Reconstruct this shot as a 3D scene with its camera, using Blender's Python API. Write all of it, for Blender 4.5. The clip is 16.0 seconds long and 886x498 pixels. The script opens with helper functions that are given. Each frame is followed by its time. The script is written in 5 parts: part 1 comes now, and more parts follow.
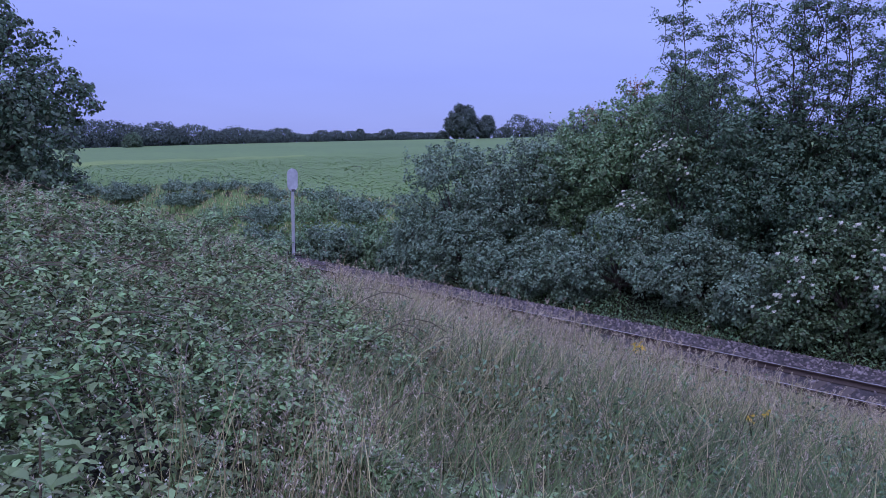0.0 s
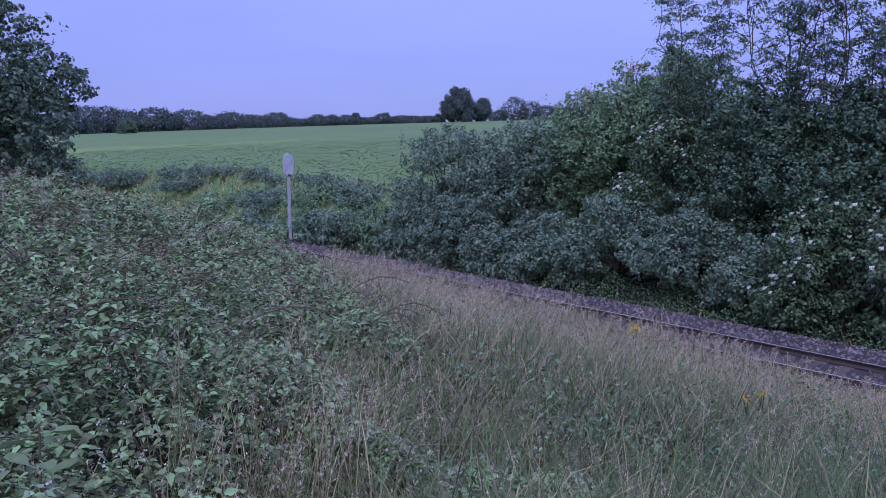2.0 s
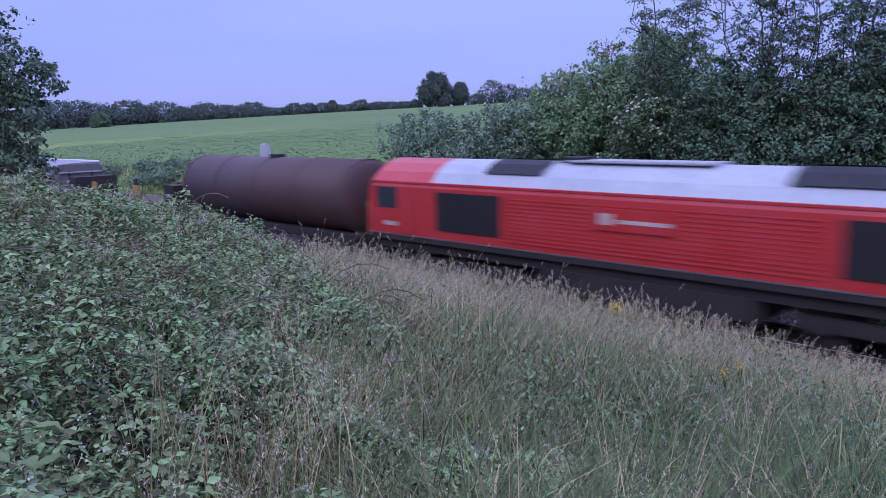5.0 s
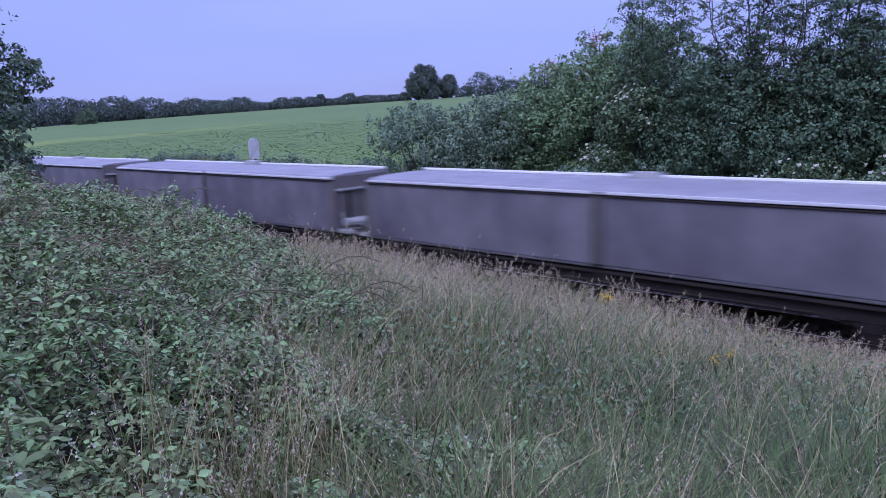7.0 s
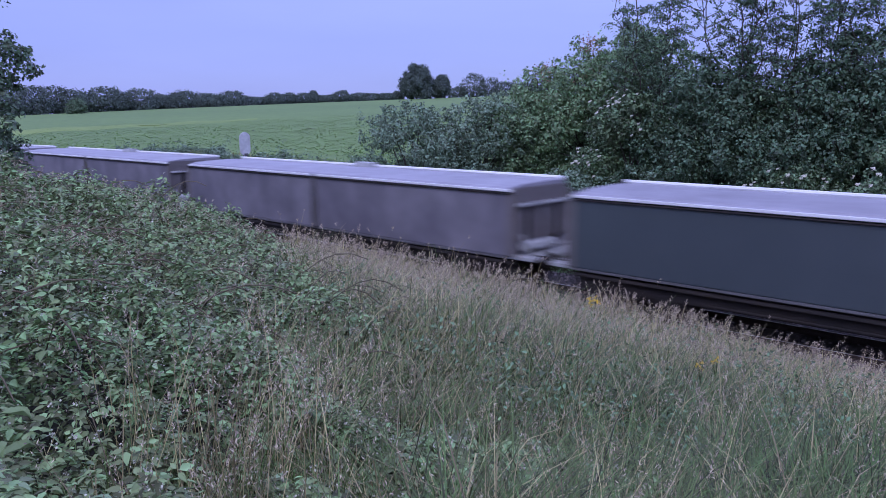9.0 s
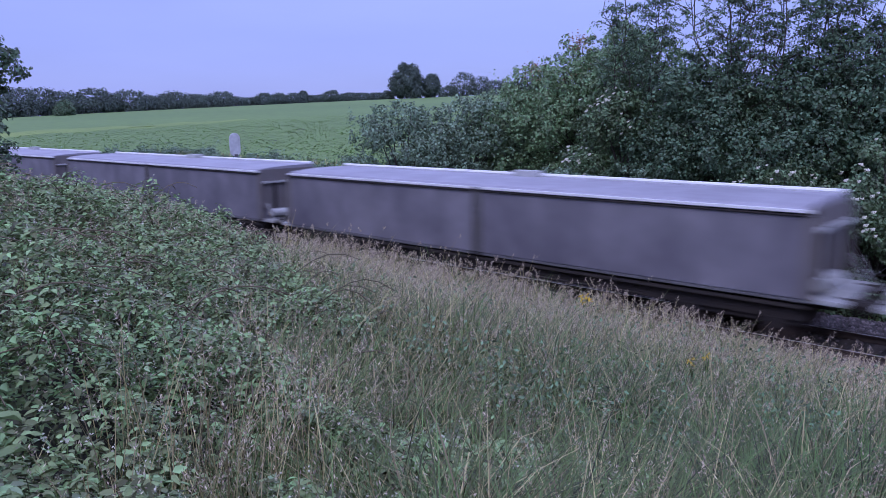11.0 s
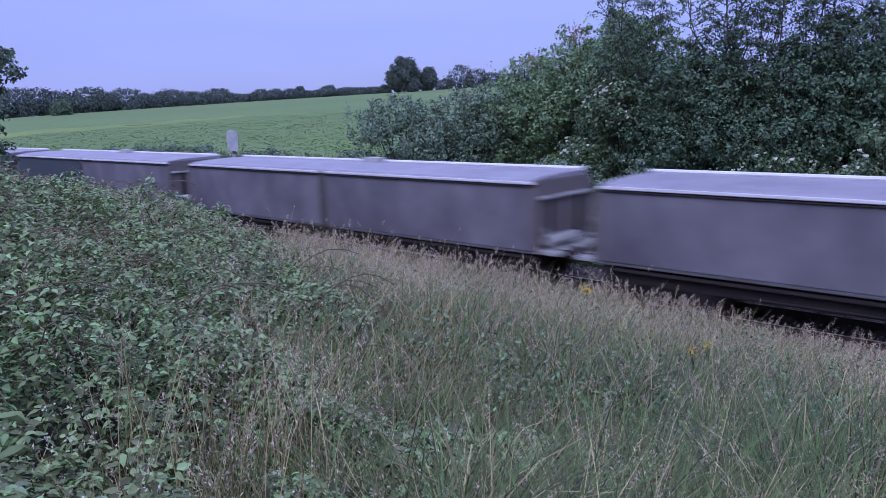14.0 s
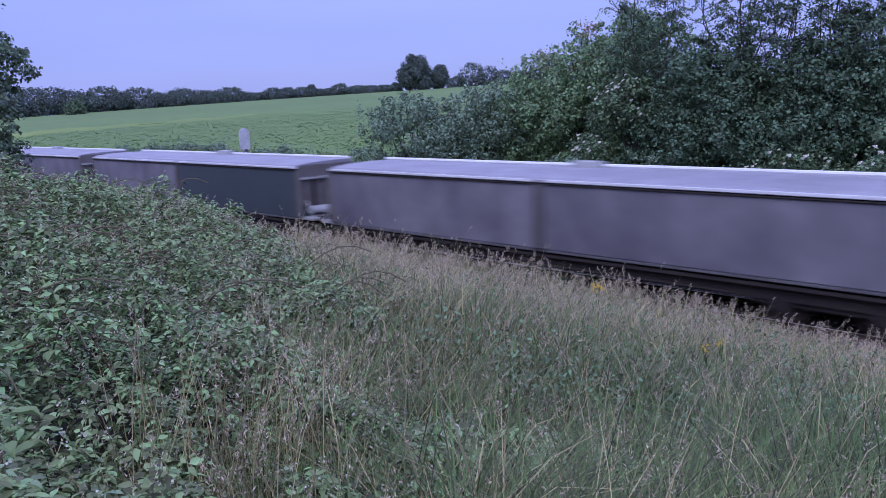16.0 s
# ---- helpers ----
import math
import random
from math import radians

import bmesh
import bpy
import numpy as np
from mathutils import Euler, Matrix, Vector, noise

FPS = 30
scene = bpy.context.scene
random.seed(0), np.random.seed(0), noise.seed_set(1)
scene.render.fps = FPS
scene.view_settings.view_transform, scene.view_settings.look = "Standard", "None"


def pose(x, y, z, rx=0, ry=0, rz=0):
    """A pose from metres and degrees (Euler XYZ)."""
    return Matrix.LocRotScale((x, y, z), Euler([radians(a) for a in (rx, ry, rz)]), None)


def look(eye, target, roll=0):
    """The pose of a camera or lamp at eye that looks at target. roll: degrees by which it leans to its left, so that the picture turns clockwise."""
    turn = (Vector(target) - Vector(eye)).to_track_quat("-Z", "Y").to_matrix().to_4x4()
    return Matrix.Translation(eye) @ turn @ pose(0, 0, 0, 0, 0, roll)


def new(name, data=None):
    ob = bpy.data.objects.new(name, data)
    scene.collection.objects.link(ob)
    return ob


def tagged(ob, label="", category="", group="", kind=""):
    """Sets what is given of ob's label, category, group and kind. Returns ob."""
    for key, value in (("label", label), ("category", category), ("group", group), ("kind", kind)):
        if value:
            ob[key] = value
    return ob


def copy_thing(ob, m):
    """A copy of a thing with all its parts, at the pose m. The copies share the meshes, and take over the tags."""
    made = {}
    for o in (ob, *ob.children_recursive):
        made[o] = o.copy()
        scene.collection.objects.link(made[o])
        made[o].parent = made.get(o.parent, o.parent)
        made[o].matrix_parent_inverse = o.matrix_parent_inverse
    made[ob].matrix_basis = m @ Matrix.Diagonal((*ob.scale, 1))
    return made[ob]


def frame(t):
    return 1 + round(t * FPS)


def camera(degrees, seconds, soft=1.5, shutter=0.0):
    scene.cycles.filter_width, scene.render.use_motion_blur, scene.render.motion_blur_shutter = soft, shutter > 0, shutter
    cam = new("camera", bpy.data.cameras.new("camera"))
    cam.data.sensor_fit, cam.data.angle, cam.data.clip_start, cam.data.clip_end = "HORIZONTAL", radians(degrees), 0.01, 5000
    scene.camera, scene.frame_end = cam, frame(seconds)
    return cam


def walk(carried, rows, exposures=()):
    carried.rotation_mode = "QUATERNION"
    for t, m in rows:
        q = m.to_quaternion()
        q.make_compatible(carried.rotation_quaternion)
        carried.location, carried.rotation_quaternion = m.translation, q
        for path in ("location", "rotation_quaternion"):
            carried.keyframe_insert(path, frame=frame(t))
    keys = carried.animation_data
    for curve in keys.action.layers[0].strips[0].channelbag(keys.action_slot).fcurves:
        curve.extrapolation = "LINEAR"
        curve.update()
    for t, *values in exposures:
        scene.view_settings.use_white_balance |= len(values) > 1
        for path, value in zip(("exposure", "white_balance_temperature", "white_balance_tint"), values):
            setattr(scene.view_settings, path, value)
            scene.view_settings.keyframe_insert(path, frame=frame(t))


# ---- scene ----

# ------------------------------------------------------------ camera and its walk
# seconds, eye (x, y, z), turn to the left, tilt up, lean to the left (degrees)
CAMERA_ROWS = [
    (0.0, -0.039, 0.024, 4.955, 2.369, -7.066, 0.853),
    (0.5, -0.037, 0.022, 4.956, 2.313, -7.293, 0.664),
    (1.0, -0.036, 0.019, 4.957, 2.191, -7.581, 0.543),
    (1.5, -0.033, 0.019, 4.957, 2.153, -7.947, 0.435),
    (2.0, -0.031, 0.015, 4.957, 2.129, -8.325, 0.411),
    (2.5, -0.033, 0.013, 4.958, 2.097, -8.634, 0.377),
    (3.0, -0.029, 0.009, 4.957, 2.008, -8.961, 0.394),
    (3.5, -0.015, 0.005, 4.959, 1.771, -9.068, 0.121),
    (4.0, -0.001, -0.014, 4.962, 1.464, -9.180, -0.492),
    (6.5, -0.005, -0.004, 4.943, 0.062, -9.903, -1.696),
    (7.0, 0.000, -0.000, 4.940, -0.000, -10.035, -1.868),
    (7.5, -0.003, 0.005, 4.940, -0.163, -10.136, -1.737),
    (8.0, -0.003, -0.009, 4.938, -0.299, -10.099, -1.297),
    (8.5, -0.002, 0.003, 4.938, -0.564, -10.088, -0.504),
    (9.0, -0.001, 0.003, 4.936, -0.879, -10.037, -0.169),
    (11.5, 0.000, -0.002, 4.938, -1.669, -10.135, -0.720),
    (12.0, 0.002, 0.000, 4.937, -1.640, -10.188, -0.946),
    (12.5, 0.003, -0.000, 4.937, -1.684, -10.308, -1.274),
    (13.0, 0.005, -0.002, 4.935, -1.593, -10.453, -1.513),
    (13.5, 0.004, -0.005, 4.938, -1.520, -10.590, -1.583),
    (14.0, 0.002, -0.003, 4.938, -1.542, -10.626, -1.588),
    (14.5, 0.000, -0.002, 4.934, -1.480, -10.636, -1.517),
    (15.0, -0.004, 0.001, 4.931, -1.353, -10.699, -1.487),
    (15.5, -0.006, 0.005, 4.930, -1.002, -10.765, -1.607),
    (16.0, 0.001, -0.001, 4.930, -0.638, -10.760, -1.804),
]
EXPOSURES = [(0.0, 0.03, 5600, 20), (2.9, 0.03, 5700, 20), (3.5, 0.22, 5800, 18), (4.2, 0.22, 5800, 17),
             (6.5, 0.2, 5840, 16), (16.0, 0.2, 5880, 15)]


def aim(x, y, z, turn, tilt, lean):
    a, b = radians(turn), radians(tilt)
    way = Vector((-math.sin(a) * math.cos(b), math.cos(a) * math.cos(b), math.sin(b)))
    return look((x, y, z), Vector((x, y, z)) + way, lean)


cam = camera(61.92, 16.0, soft=0.85, shutter=0.6)
walk(cam, [(r[0], aim(*r[1:])) for r in CAMERA_ROWS], EXPOSURES)

# ------------------------------------------------------------ light: overcast dusk
SUN_AZ, SUN_EL = radians(200), radians(38)
world = bpy.data.worlds.new("dusk_sky")
scene.world = world
world.use_nodes = True
wn, wl = world.node_tree.nodes, world.node_tree.links
wn.clear()
sky = wn.new("ShaderNodeTexSky")
sky.sky_type, sky.sun_disc = "NISHITA", False
sky.sun_elevation, sky.sun_rotation = SUN_EL, SUN_AZ
coord = wn.new("ShaderNodeTexCoord")
sep = wn.new("ShaderNodeSeparateXYZ")
wl.new(coord.outputs["Generated"], sep.inputs[0])
ramp = wn.new("ShaderNodeValToRGB")
els = ramp.color_ramp.elements
els[0].position, els[0].color = 0.0, (2.9, 3.3, 7.2, 1)
els[1].position, els[1].color = 1.0, (11.5, 12.2, 22.5, 1)
e = els.new(0.10); e.color = (3.1, 3.55, 8.1, 1)
e = els.new(0.30); e.color = (4.6, 5.1, 10.4, 1)
e = els.new(0.50); e.color = (7.8, 8.4, 15.5, 1)
wl.new(sep.outputs["Z"], ramp.inputs[0])
clouds = wn.new("ShaderNodeTexNoise")
clouds.inputs["Scale"].default_value, clouds.inputs["Detail"].default_value = 2.2, 5
stretch = wn.new("ShaderNodeMapping")
stretch.inputs["Scale"].default_value = (1.0, 1.0, 5.0)
wl.new(coord.outputs["Generated"], stretch.inputs[0])
wl.new(stretch.outputs[0], clouds.inputs["Vector"])
veil = wn.new("ShaderNodeMapRange")
veil.inputs["To Min"].default_value, veil.inputs["To Max"].default_value = 0.86, 1.14
wl.new(clouds.outputs[0], veil.inputs[0])
scale = wn.new("ShaderNodeVectorMath")
scale.operation = "SCALE"
wl.new(ramp.outputs[0], scale.inputs[0])
wl.new(veil.outputs[0], scale.inputs["Scale"])
mix = wn.new("ShaderNodeMixRGB")
mix.inputs[0].default_value = 0.85
wl.new(sky.outputs[0], mix.inputs[1])
wl.new(scale.outputs[0], mix.inputs[2])
back = wn.new("ShaderNodeBackground")
back.inputs[1].default_value = 0.10
wl.new(mix.outputs[0], back.inputs[0])
wout = wn.new("ShaderNodeOutputWorld")
wl.new(back.outputs[0], wout.inputs[0])
sun = new("sun", bpy.data.lights.new("sun", "SUN"))
sun.data.energy, sun.data.angle, sun.data.color = 0.8, radians(40), (1.0, 0.95, 0.88)
sun.matrix_world = look((0, 0, 60), (math.sin(SUN_AZ) * -40, math.cos(SUN_AZ) * -40, 60 - 45))

# ------------------------------------------------------------ materials
def material(name, colour, rough=0.7, metal=0.0, vary=0.25, grain=12.0, big=1.2, bump=0.15, dist=0.01, second=None,
             spread=0.5, emit=0.0, per="", hue=0.0, through_light=0.0, coat=0.0, gloss=0.5, stretch=None):
    """A procedural surface: colour broken up at two scales, fine relief, and a change from piece to piece (per)."""
    m = bpy.data.materials.new(name)
    m.use_nodes = True
    n, l = m.node_tree.nodes, m.node_tree.links
    b = n["Principled BSDF"]
    b.inputs["Roughness"].default_value, b.inputs["Metallic"].default_value = rough, metal
    b.inputs["Specular IOR Level"].default_value = gloss
    b.inputs["Coat Weight"].default_value = coat
    geo = n.new("ShaderNodeTexCoord")
    fine, large = n.new("ShaderNodeTexNoise"), n.new("ShaderNodeTexNoise")
    fine.inputs["Scale"].default_value, fine.inputs["Detail"].default_value = grain, 4
    large.inputs["Scale"].default_value, large.inputs["Detail"].default_value = big, 3
    at = geo.outputs["Object"]
    if stretch:
        mp = n.new("ShaderNodeMapping")
        mp.inputs["Scale"].default_value = stretch
        l.new(at, mp.inputs[0])
        at = mp.outputs[0]
    l.new(at, fine.inputs["Vector"]), l.new(at, large.inputs["Vector"])
    pick = n.new("ShaderNodeMixRGB")
    pick.inputs[1].default_value = (*colour, 1)
    pick.inputs[2].default_value = (*(second or [c * 0.6 for c in colour]), 1)
    rng = n.new("ShaderNodeMapRange")
    rng.inputs["From Min"].default_value, rng.inputs["From Max"].default_value = 0.5 - spread / 2, 0.5 + spread / 2
    l.new(large.outputs[0], rng.inputs[0]), l.new(rng.outputs[0], pick.inputs[0])
    hsv = n.new("ShaderNodeHueSaturation")
    val = n.new("ShaderNodeMapRange")
    val.inputs["To Min"].default_value, val.inputs["To Max"].default_value = 1 - vary, 1 + vary
    l.new(fine.outputs[0], val.inputs[0])
    l.new(pick.outputs[0], hsv.inputs["Color"])
    if per:
        src = n.new("ShaderNodeObjectInfo" if per == "object" else "ShaderNodeNewGeometry")
        ran = src.outputs["Random" if per == "object" else "Random Per Island"]
        mul, r2, r3 = n.new("ShaderNodeMath"), n.new("ShaderNodeMapRange"), n.new("ShaderNodeMapRange")
        r2.inputs["To Min"].default_value, r2.inputs["To Max"].default_value = 1 - vary * 1.6, 1 + vary * 1.6
        l.new(ran, r2.inputs[0])
        mul.operation = "MULTIPLY"
        l.new(val.outputs[0], mul.inputs[0]), l.new(r2.outputs[0], mul.inputs[1])
        l.new(mul.outputs[0], hsv.inputs["Value"])
        r3.inputs["To Min"].default_value, r3.inputs["To Max"].default_value = 0.5 - hue, 0.5 + hue
        l.new(ran, r3.inputs[0]), l.new(r3.outputs[0], hsv.inputs["Hue"])
    else:
        l.new(val.outputs[0], hsv.inputs["Value"])
    l.new(hsv.outputs[0], b.inputs["Base Color"])
    if bump:
        bp = n.new("ShaderNodeBump")
        bp.inputs["Strength"].default_value, bp.inputs["Distance"].default_value = bump, dist
        l.new(fine.outputs[0], bp.inputs["Height"]), l.new(bp.outputs[0], b.inputs["Normal"])
    if emit:
        b.inputs["Emission Color"].default_value, b.inputs["Emission Strength"].default_value = (*colour, 1), emit
    if through_light:
        tr, ms = n.new("ShaderNodeBsdfTranslucent"), n.new("ShaderNodeMixShader")
        ms.inputs[0].default_value = through_light
        l.new(hsv.outputs[0], tr.inputs["Color"])
        l.new(b.outputs[0], ms.inputs[1]), l.new(tr.outputs[0], ms.inputs[2])
        l.new(ms.outputs[0], n["Material Output"].inputs[0])
    return m


def leafy(name, colour, second=None, vary=0.3, hue=0.03, rough=0.55):
    return material(name, colour, rough, vary=vary, grain=6, big=0.5, bump=0, second=second, per="island", hue=hue, through_light=0.16, gloss=0.35)


M_SOIL = material("soil_and_litter", (0.03, 0.026, 0.015), 0.95, grain=9, big=0.6, second=(0.021, 0.025, 0.01), bump=0.6, dist=0.05)
M_CROP_SOIL = material("crop_ground", (0.125, 0.2, 0.05), 0.95, grain=0.7, big=0.04, second=(0.098, 0.165, 0.044), bump=0.4, dist=0.08, vary=0.3)
M_CROP = leafy("crop_leaf", (0.15, 0.245, 0.068), (0.165, 0.26, 0.073), vary=0.16, hue=0.02)
M_CROP_PALE = material("pale_crop", (0.19, 0.255, 0.05), 0.95, grain=0.7, big=0.06, second=(0.13, 0.2, 0.048), bump=0.4, dist=0.08, vary=0.25)
M_BRAMBLE = leafy("bramble_leaf", (0.155, 0.225, 0.088), (0.22, 0.27, 0.12), vary=0.5, hue=0.045, rough=0.62)
M_BRAMBLE_PALE = leafy("bramble_underside", (0.24, 0.31, 0.16), vary=0.3)
M_CANE = material("bramble_cane", (0.13, 0.105, 0.06), 0.8, grain=40)
M_GRASS = leafy("grass_blade", (0.058, 0.095, 0.024), (0.115, 0.145, 0.042), vary=0.5, hue=0.035)
M_STRAW = leafy("dry_grass", (0.42, 0.345, 0.185), (0.28, 0.24, 0.115), vary=0.35, hue=0.02)
M_SEED = leafy("grass_seed_head", (0.52, 0.42, 0.32), (0.38, 0.31, 0.23), vary=0.35, hue=0.03)
M_RED_SHOOT = leafy("reddish_new_leaf", (0.3, 0.14, 0.1), (0.24, 0.15, 0.09))
M_SAPLING = leafy("sapling_leaf", (0.2, 0.29, 0.12), (0.16, 0.25, 0.1), vary=0.2)
M_NETTLE = leafy("weed_leaf", (0.12, 0.2, 0.1), (0.16, 0.23, 0.12), vary=0.4)
M_PETAL = material("white_petal", (0.58, 0.57, 0.45), 0.7, bump=0, per="island", vary=0.1)
M_YELLOW_PETAL = material("yellow_petal", (0.75, 0.5, 0.04), 0.6, bump=0, per="island", vary=0.12)
M_BARK = material("bark", (0.09, 0.075, 0.06), 0.95, grain=14, bump=0.8, dist=0.03)
M_HAW = leafy("hawthorn_leaf", (0.16, 0.23, 0.15), (0.2, 0.27, 0.18), vary=0.36, rough=0.72)
M_HAZEL = leafy("hazel_leaf", (0.19, 0.285, 0.145), (0.23, 0.33, 0.165), vary=0.35)
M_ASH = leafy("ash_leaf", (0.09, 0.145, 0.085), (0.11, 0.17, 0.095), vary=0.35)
M_ELDER = leafy("elder_leaf", (0.115, 0.17, 0.085), (0.14, 0.2, 0.1), vary=0.4)
M_OAK = leafy("oak_leaf", (0.095, 0.145, 0.08), (0.12, 0.17, 0.095), vary=0.35)
# distance haze is mixed into this leaf colour: paler, greyer and bluer
M_FAR_HAZED = leafy("hazed_far_tree_leaf", (0.085, 0.112, 0.095), (0.1, 0.13, 0.11), vary=0.3, rough=0.9)
M_BALLAST = material("ballast_stone", (0.16, 0.135, 0.13), 0.9, grain=30, big=3, second=(0.09, 0.07, 0.07), bump=0.5, per="island", vary=0.45)
M_BED = material("ballast_bed", (0.06, 0.05, 0.047), 0.95, grain=22, big=1.5, bump=1.0, dist=0.06, vary=0.5)
M_RAIL = material("rusty_rail", (0.085, 0.06, 0.05), 0.75, 0.3, grain=30, big=4)
M_RAIL_TOP = material("worn_rail_head", (0.62, 0.6, 0.6), 0.38, 0.6, grain=50, bump=0.03)
M_SLEEPER = material("timber_sleeper", (0.09, 0.07, 0.055), 0.95, grain=25, bump=0.6, per="object", vary=0.25)
M_POST = material("grey_painted_post", (0.5, 0.5, 0.5), 0.5, grain=8, big=2, second=(0.36, 0.36, 0.36), bump=0.05)
M_PLATE = material("signal_back_plate", (0.62, 0.62, 0.62), 0.5, grain=6, big=2, second=(0.5, 0.5, 0.5), bump=0.04)
M_DARK = material("dark_underframe", (0.018, 0.016, 0.017), 0.85, grain=10, second=(0.04, 0.03, 0.025))
M_WAGON = material("weathered_grey_wagon", (0.245, 0.23, 0.26), 0.6, grain=3.2, big=0.75, stretch=(0.7, 1.0, 0.55), second=(0.105, 0.098, 0.12), bump=0.06, vary=0.28, spread=0.42)
M_WAGON_CLEAN = material("slate_blue_wagon", (0.065, 0.08, 0.09), 0.5, grain=1.5, big=0.4, second=(0.05, 0.063, 0.072), bump=0.04, vary=0.12)
M_COVER = material("grey_cover_sheet", (0.3, 0.29, 0.33), 0.55, grain=3, big=0.7, second=(0.22, 0.21, 0.24), bump=0.08)
M_END = material("grey_end_panel", (0.16, 0.15, 0.15), 0.65, grain=3, big=1, second=(0.13, 0.11, 0.105), bump=0.05)
M_EDGE = material("white_edge_bar", (0.78, 0.78, 0.8), 0.45, grain=6, big=1, second=(0.62, 0.62, 0.64))
M_STEEL = material("pale_steel", (0.55, 0.55, 0.55), 0.45, 0.2, grain=10)
M_RED = material("red_loco_paint", (0.5, 0.045, 0.052), 0.42, grain=4, big=0.8, second=(0.46, 0.025, 0.022), bump=0.02, vary=0.08, coat=0.2)
M_YELLOW = material("yellow_cab_end", (0.62, 0.36, 0.05), 0.4, grain=5, big=1, second=(0.5, 0.29, 0.05), bump=0.02, vary=0.1)
M_ROOF = material("grey_loco_roof", (0.44, 0.45, 0.48), 0.55, grain=4, big=0.8, second=(0.36, 0.37, 0.4), bump=0.04)
M_GRILLE = material("black_grille", (0.016, 0.016, 0.018), 0.6, grain=30)
M_GLASS = material("cab_glass", (0.05, 0.06, 0.07), 0.06, vary=0.02, bump=0, gloss=0.8)
M_LAMP = material("lit_headlamp", (1.0, 0.62, 0.3), emit=4.5, bump=0, vary=0.0)
M_SOLE = material("grey_solebar", (0.13, 0.126, 0.13), 0.6, grain=8)
M_BROWN = material("brown_tank_paint", (0.085, 0.045, 0.043), 0.6, grain=3, big=0.6, second=(0.075, 0.04, 0.038), bump=0.05)
M_DECK = material("rusty_timber_deck", (0.1, 0.068, 0.062), 0.9, grain=6, big=0.8, second=(0.065, 0.045, 0.042), bump=0.3)
M_OCHRE = material("ochre_stanchion", (0.5, 0.3, 0.1), 0.6, grain=5, big=1.5)
M_LETTER = material("pale_lettering", (0.6, 0.5, 0.46), 0.5, bump=0)

# ------------------------------------------------------------ builders
def mesh_of(name, verts, faces, mats, index=None, smooth=False):
    """A mesh out of arrays: verts (n, 3), faces (m, k) all of one size, or a list of faces."""
    me = bpy.data.meshes.new(name)
    if isinstance(faces, np.ndarray):
        v = np.asarray(verts, dtype=np.float32)
        m, k = faces.shape
        me.vertices.add(len(v)), me.loops.add(m * k), me.polygons.add(m)
        me.vertices.foreach_set("co", v.ravel())
        me.loops.foreach_set("vertex_index", faces.astype(np.int32).ravel())
        me.polygons.foreach_set("loop_start", np.arange(0, m * k, k, dtype=np.int32))
    else:
        me.from_pydata([tuple(x) for x in verts], [], faces)
    for mt in (mats if isinstance(mats, (list, tuple)) else [mats]):
        me.materials.append(mt)
    if index is not None:
        me.polygons.foreach_set("material_index", np.asarray(index, dtype=np.int32))
    if smooth:
        me.polygons.foreach_set("use_smooth", np.ones(len(me.polygons), dtype=bool))
    me.update(calc_edges=True)
    me.validate()
    return me


def part(name, bm, mat, parent, label="", smooth=False, bevel=0.0):
    """Links a bmesh as one mesh under a thing or a part."""
    if bevel:
        bmesh.ops.bevel(bm, geom=list(bm.edges), offset=bevel, segments=2, affect="EDGES", clamp_overlap=True)
    me = bpy.data.meshes.new(name)
    bmesh.ops.recalc_face_normals(bm, faces=bm.faces)
    bm.to_mesh(me)
    bm.free()
    for mt in (mat if isinstance(mat, (list, tuple)) else [mat]):
        me.materials.append(mt)
    if smooth:
        me.polygons.foreach_set("use_smooth", np.ones(len(me.polygons), dtype=bool))
    ob = new(name, me)
    ob.parent = parent
    if label:
        ob["label"] = label
    return ob


def box(x0, y0, z0, x1, y1, z1, bm=None):
    bm = bm or bmesh.new()
    bmesh.ops.create_cube(bm, size=1, matrix=Matrix.LocRotScale(((x0 + x1) / 2, (y0 + y1) / 2, (z0 + z1) / 2), None, (x1 - x0, y1 - y0, z1 - z0)))
    return bm


def rod(a, b, r, bm=None, r2=None, seg=8):
    bm = bm or bmesh.new()
    a, b = Vector(a), Vector(b)
    d = b - a
    m = Matrix.Translation((a + b) / 2) @ d.to_track_quat("Z", "Y").to_matrix().to_4x4()
    bmesh.ops.create_cone(bm, cap_ends=True, segments=seg, radius1=r, radius2=r if r2 is None else r2, depth=d.length, matrix=m)
    return bm


def prism(profile, x0, x1, bm=None):
    """A closed profile of (y, z) drawn along x."""
    bm = bm or bmesh.new()
    a = [bm.verts.new((x0, y, z)) for y, z in profile]
    b = [bm.verts.new((x1, y, z)) for y, z in profile]
    n = len(profile)
    for i in range(n):
        bm.faces.new((a[i], a[(i + 1) % n], b[(i + 1) % n], b[i]))
    bm.faces.new(a[::-1]), bm.faces.new(b)
    return bm


# ------------------------------------------------------------ the line of the track
TH0, D0, K0, K1 = 2.38045, 17.58, -0.00084, 0.0000519
STEP = 0.5
US = np.arange(-420, 520.1, STEP)


def bend_of(u):
    # heading along the line: straight to the right, slow bend to the left, straight again beyond the trees
    c = np.clip(u, -25, 95)
    h = K0 * c + np.where(c > 0, K1 * c * c / 2, 0)
    return TH0 + h


_th = bend_of(US)
_i0 = int(np.argmin(abs(US)))
_cx = np.concatenate([[0], np.cumsum((np.cos(_th[1:]) + np.cos(_th[:-1])) / 2 * STEP)])
_cy = np.concatenate([[0], np.cumsum((np.sin(_th[1:]) + np.sin(_th[:-1])) / 2 * STEP)])
TX = _cx - _cx[_i0] + D0 * math.sin(TH0)
TY = _cy - _cy[_i0] - D0 * math.cos(TH0)


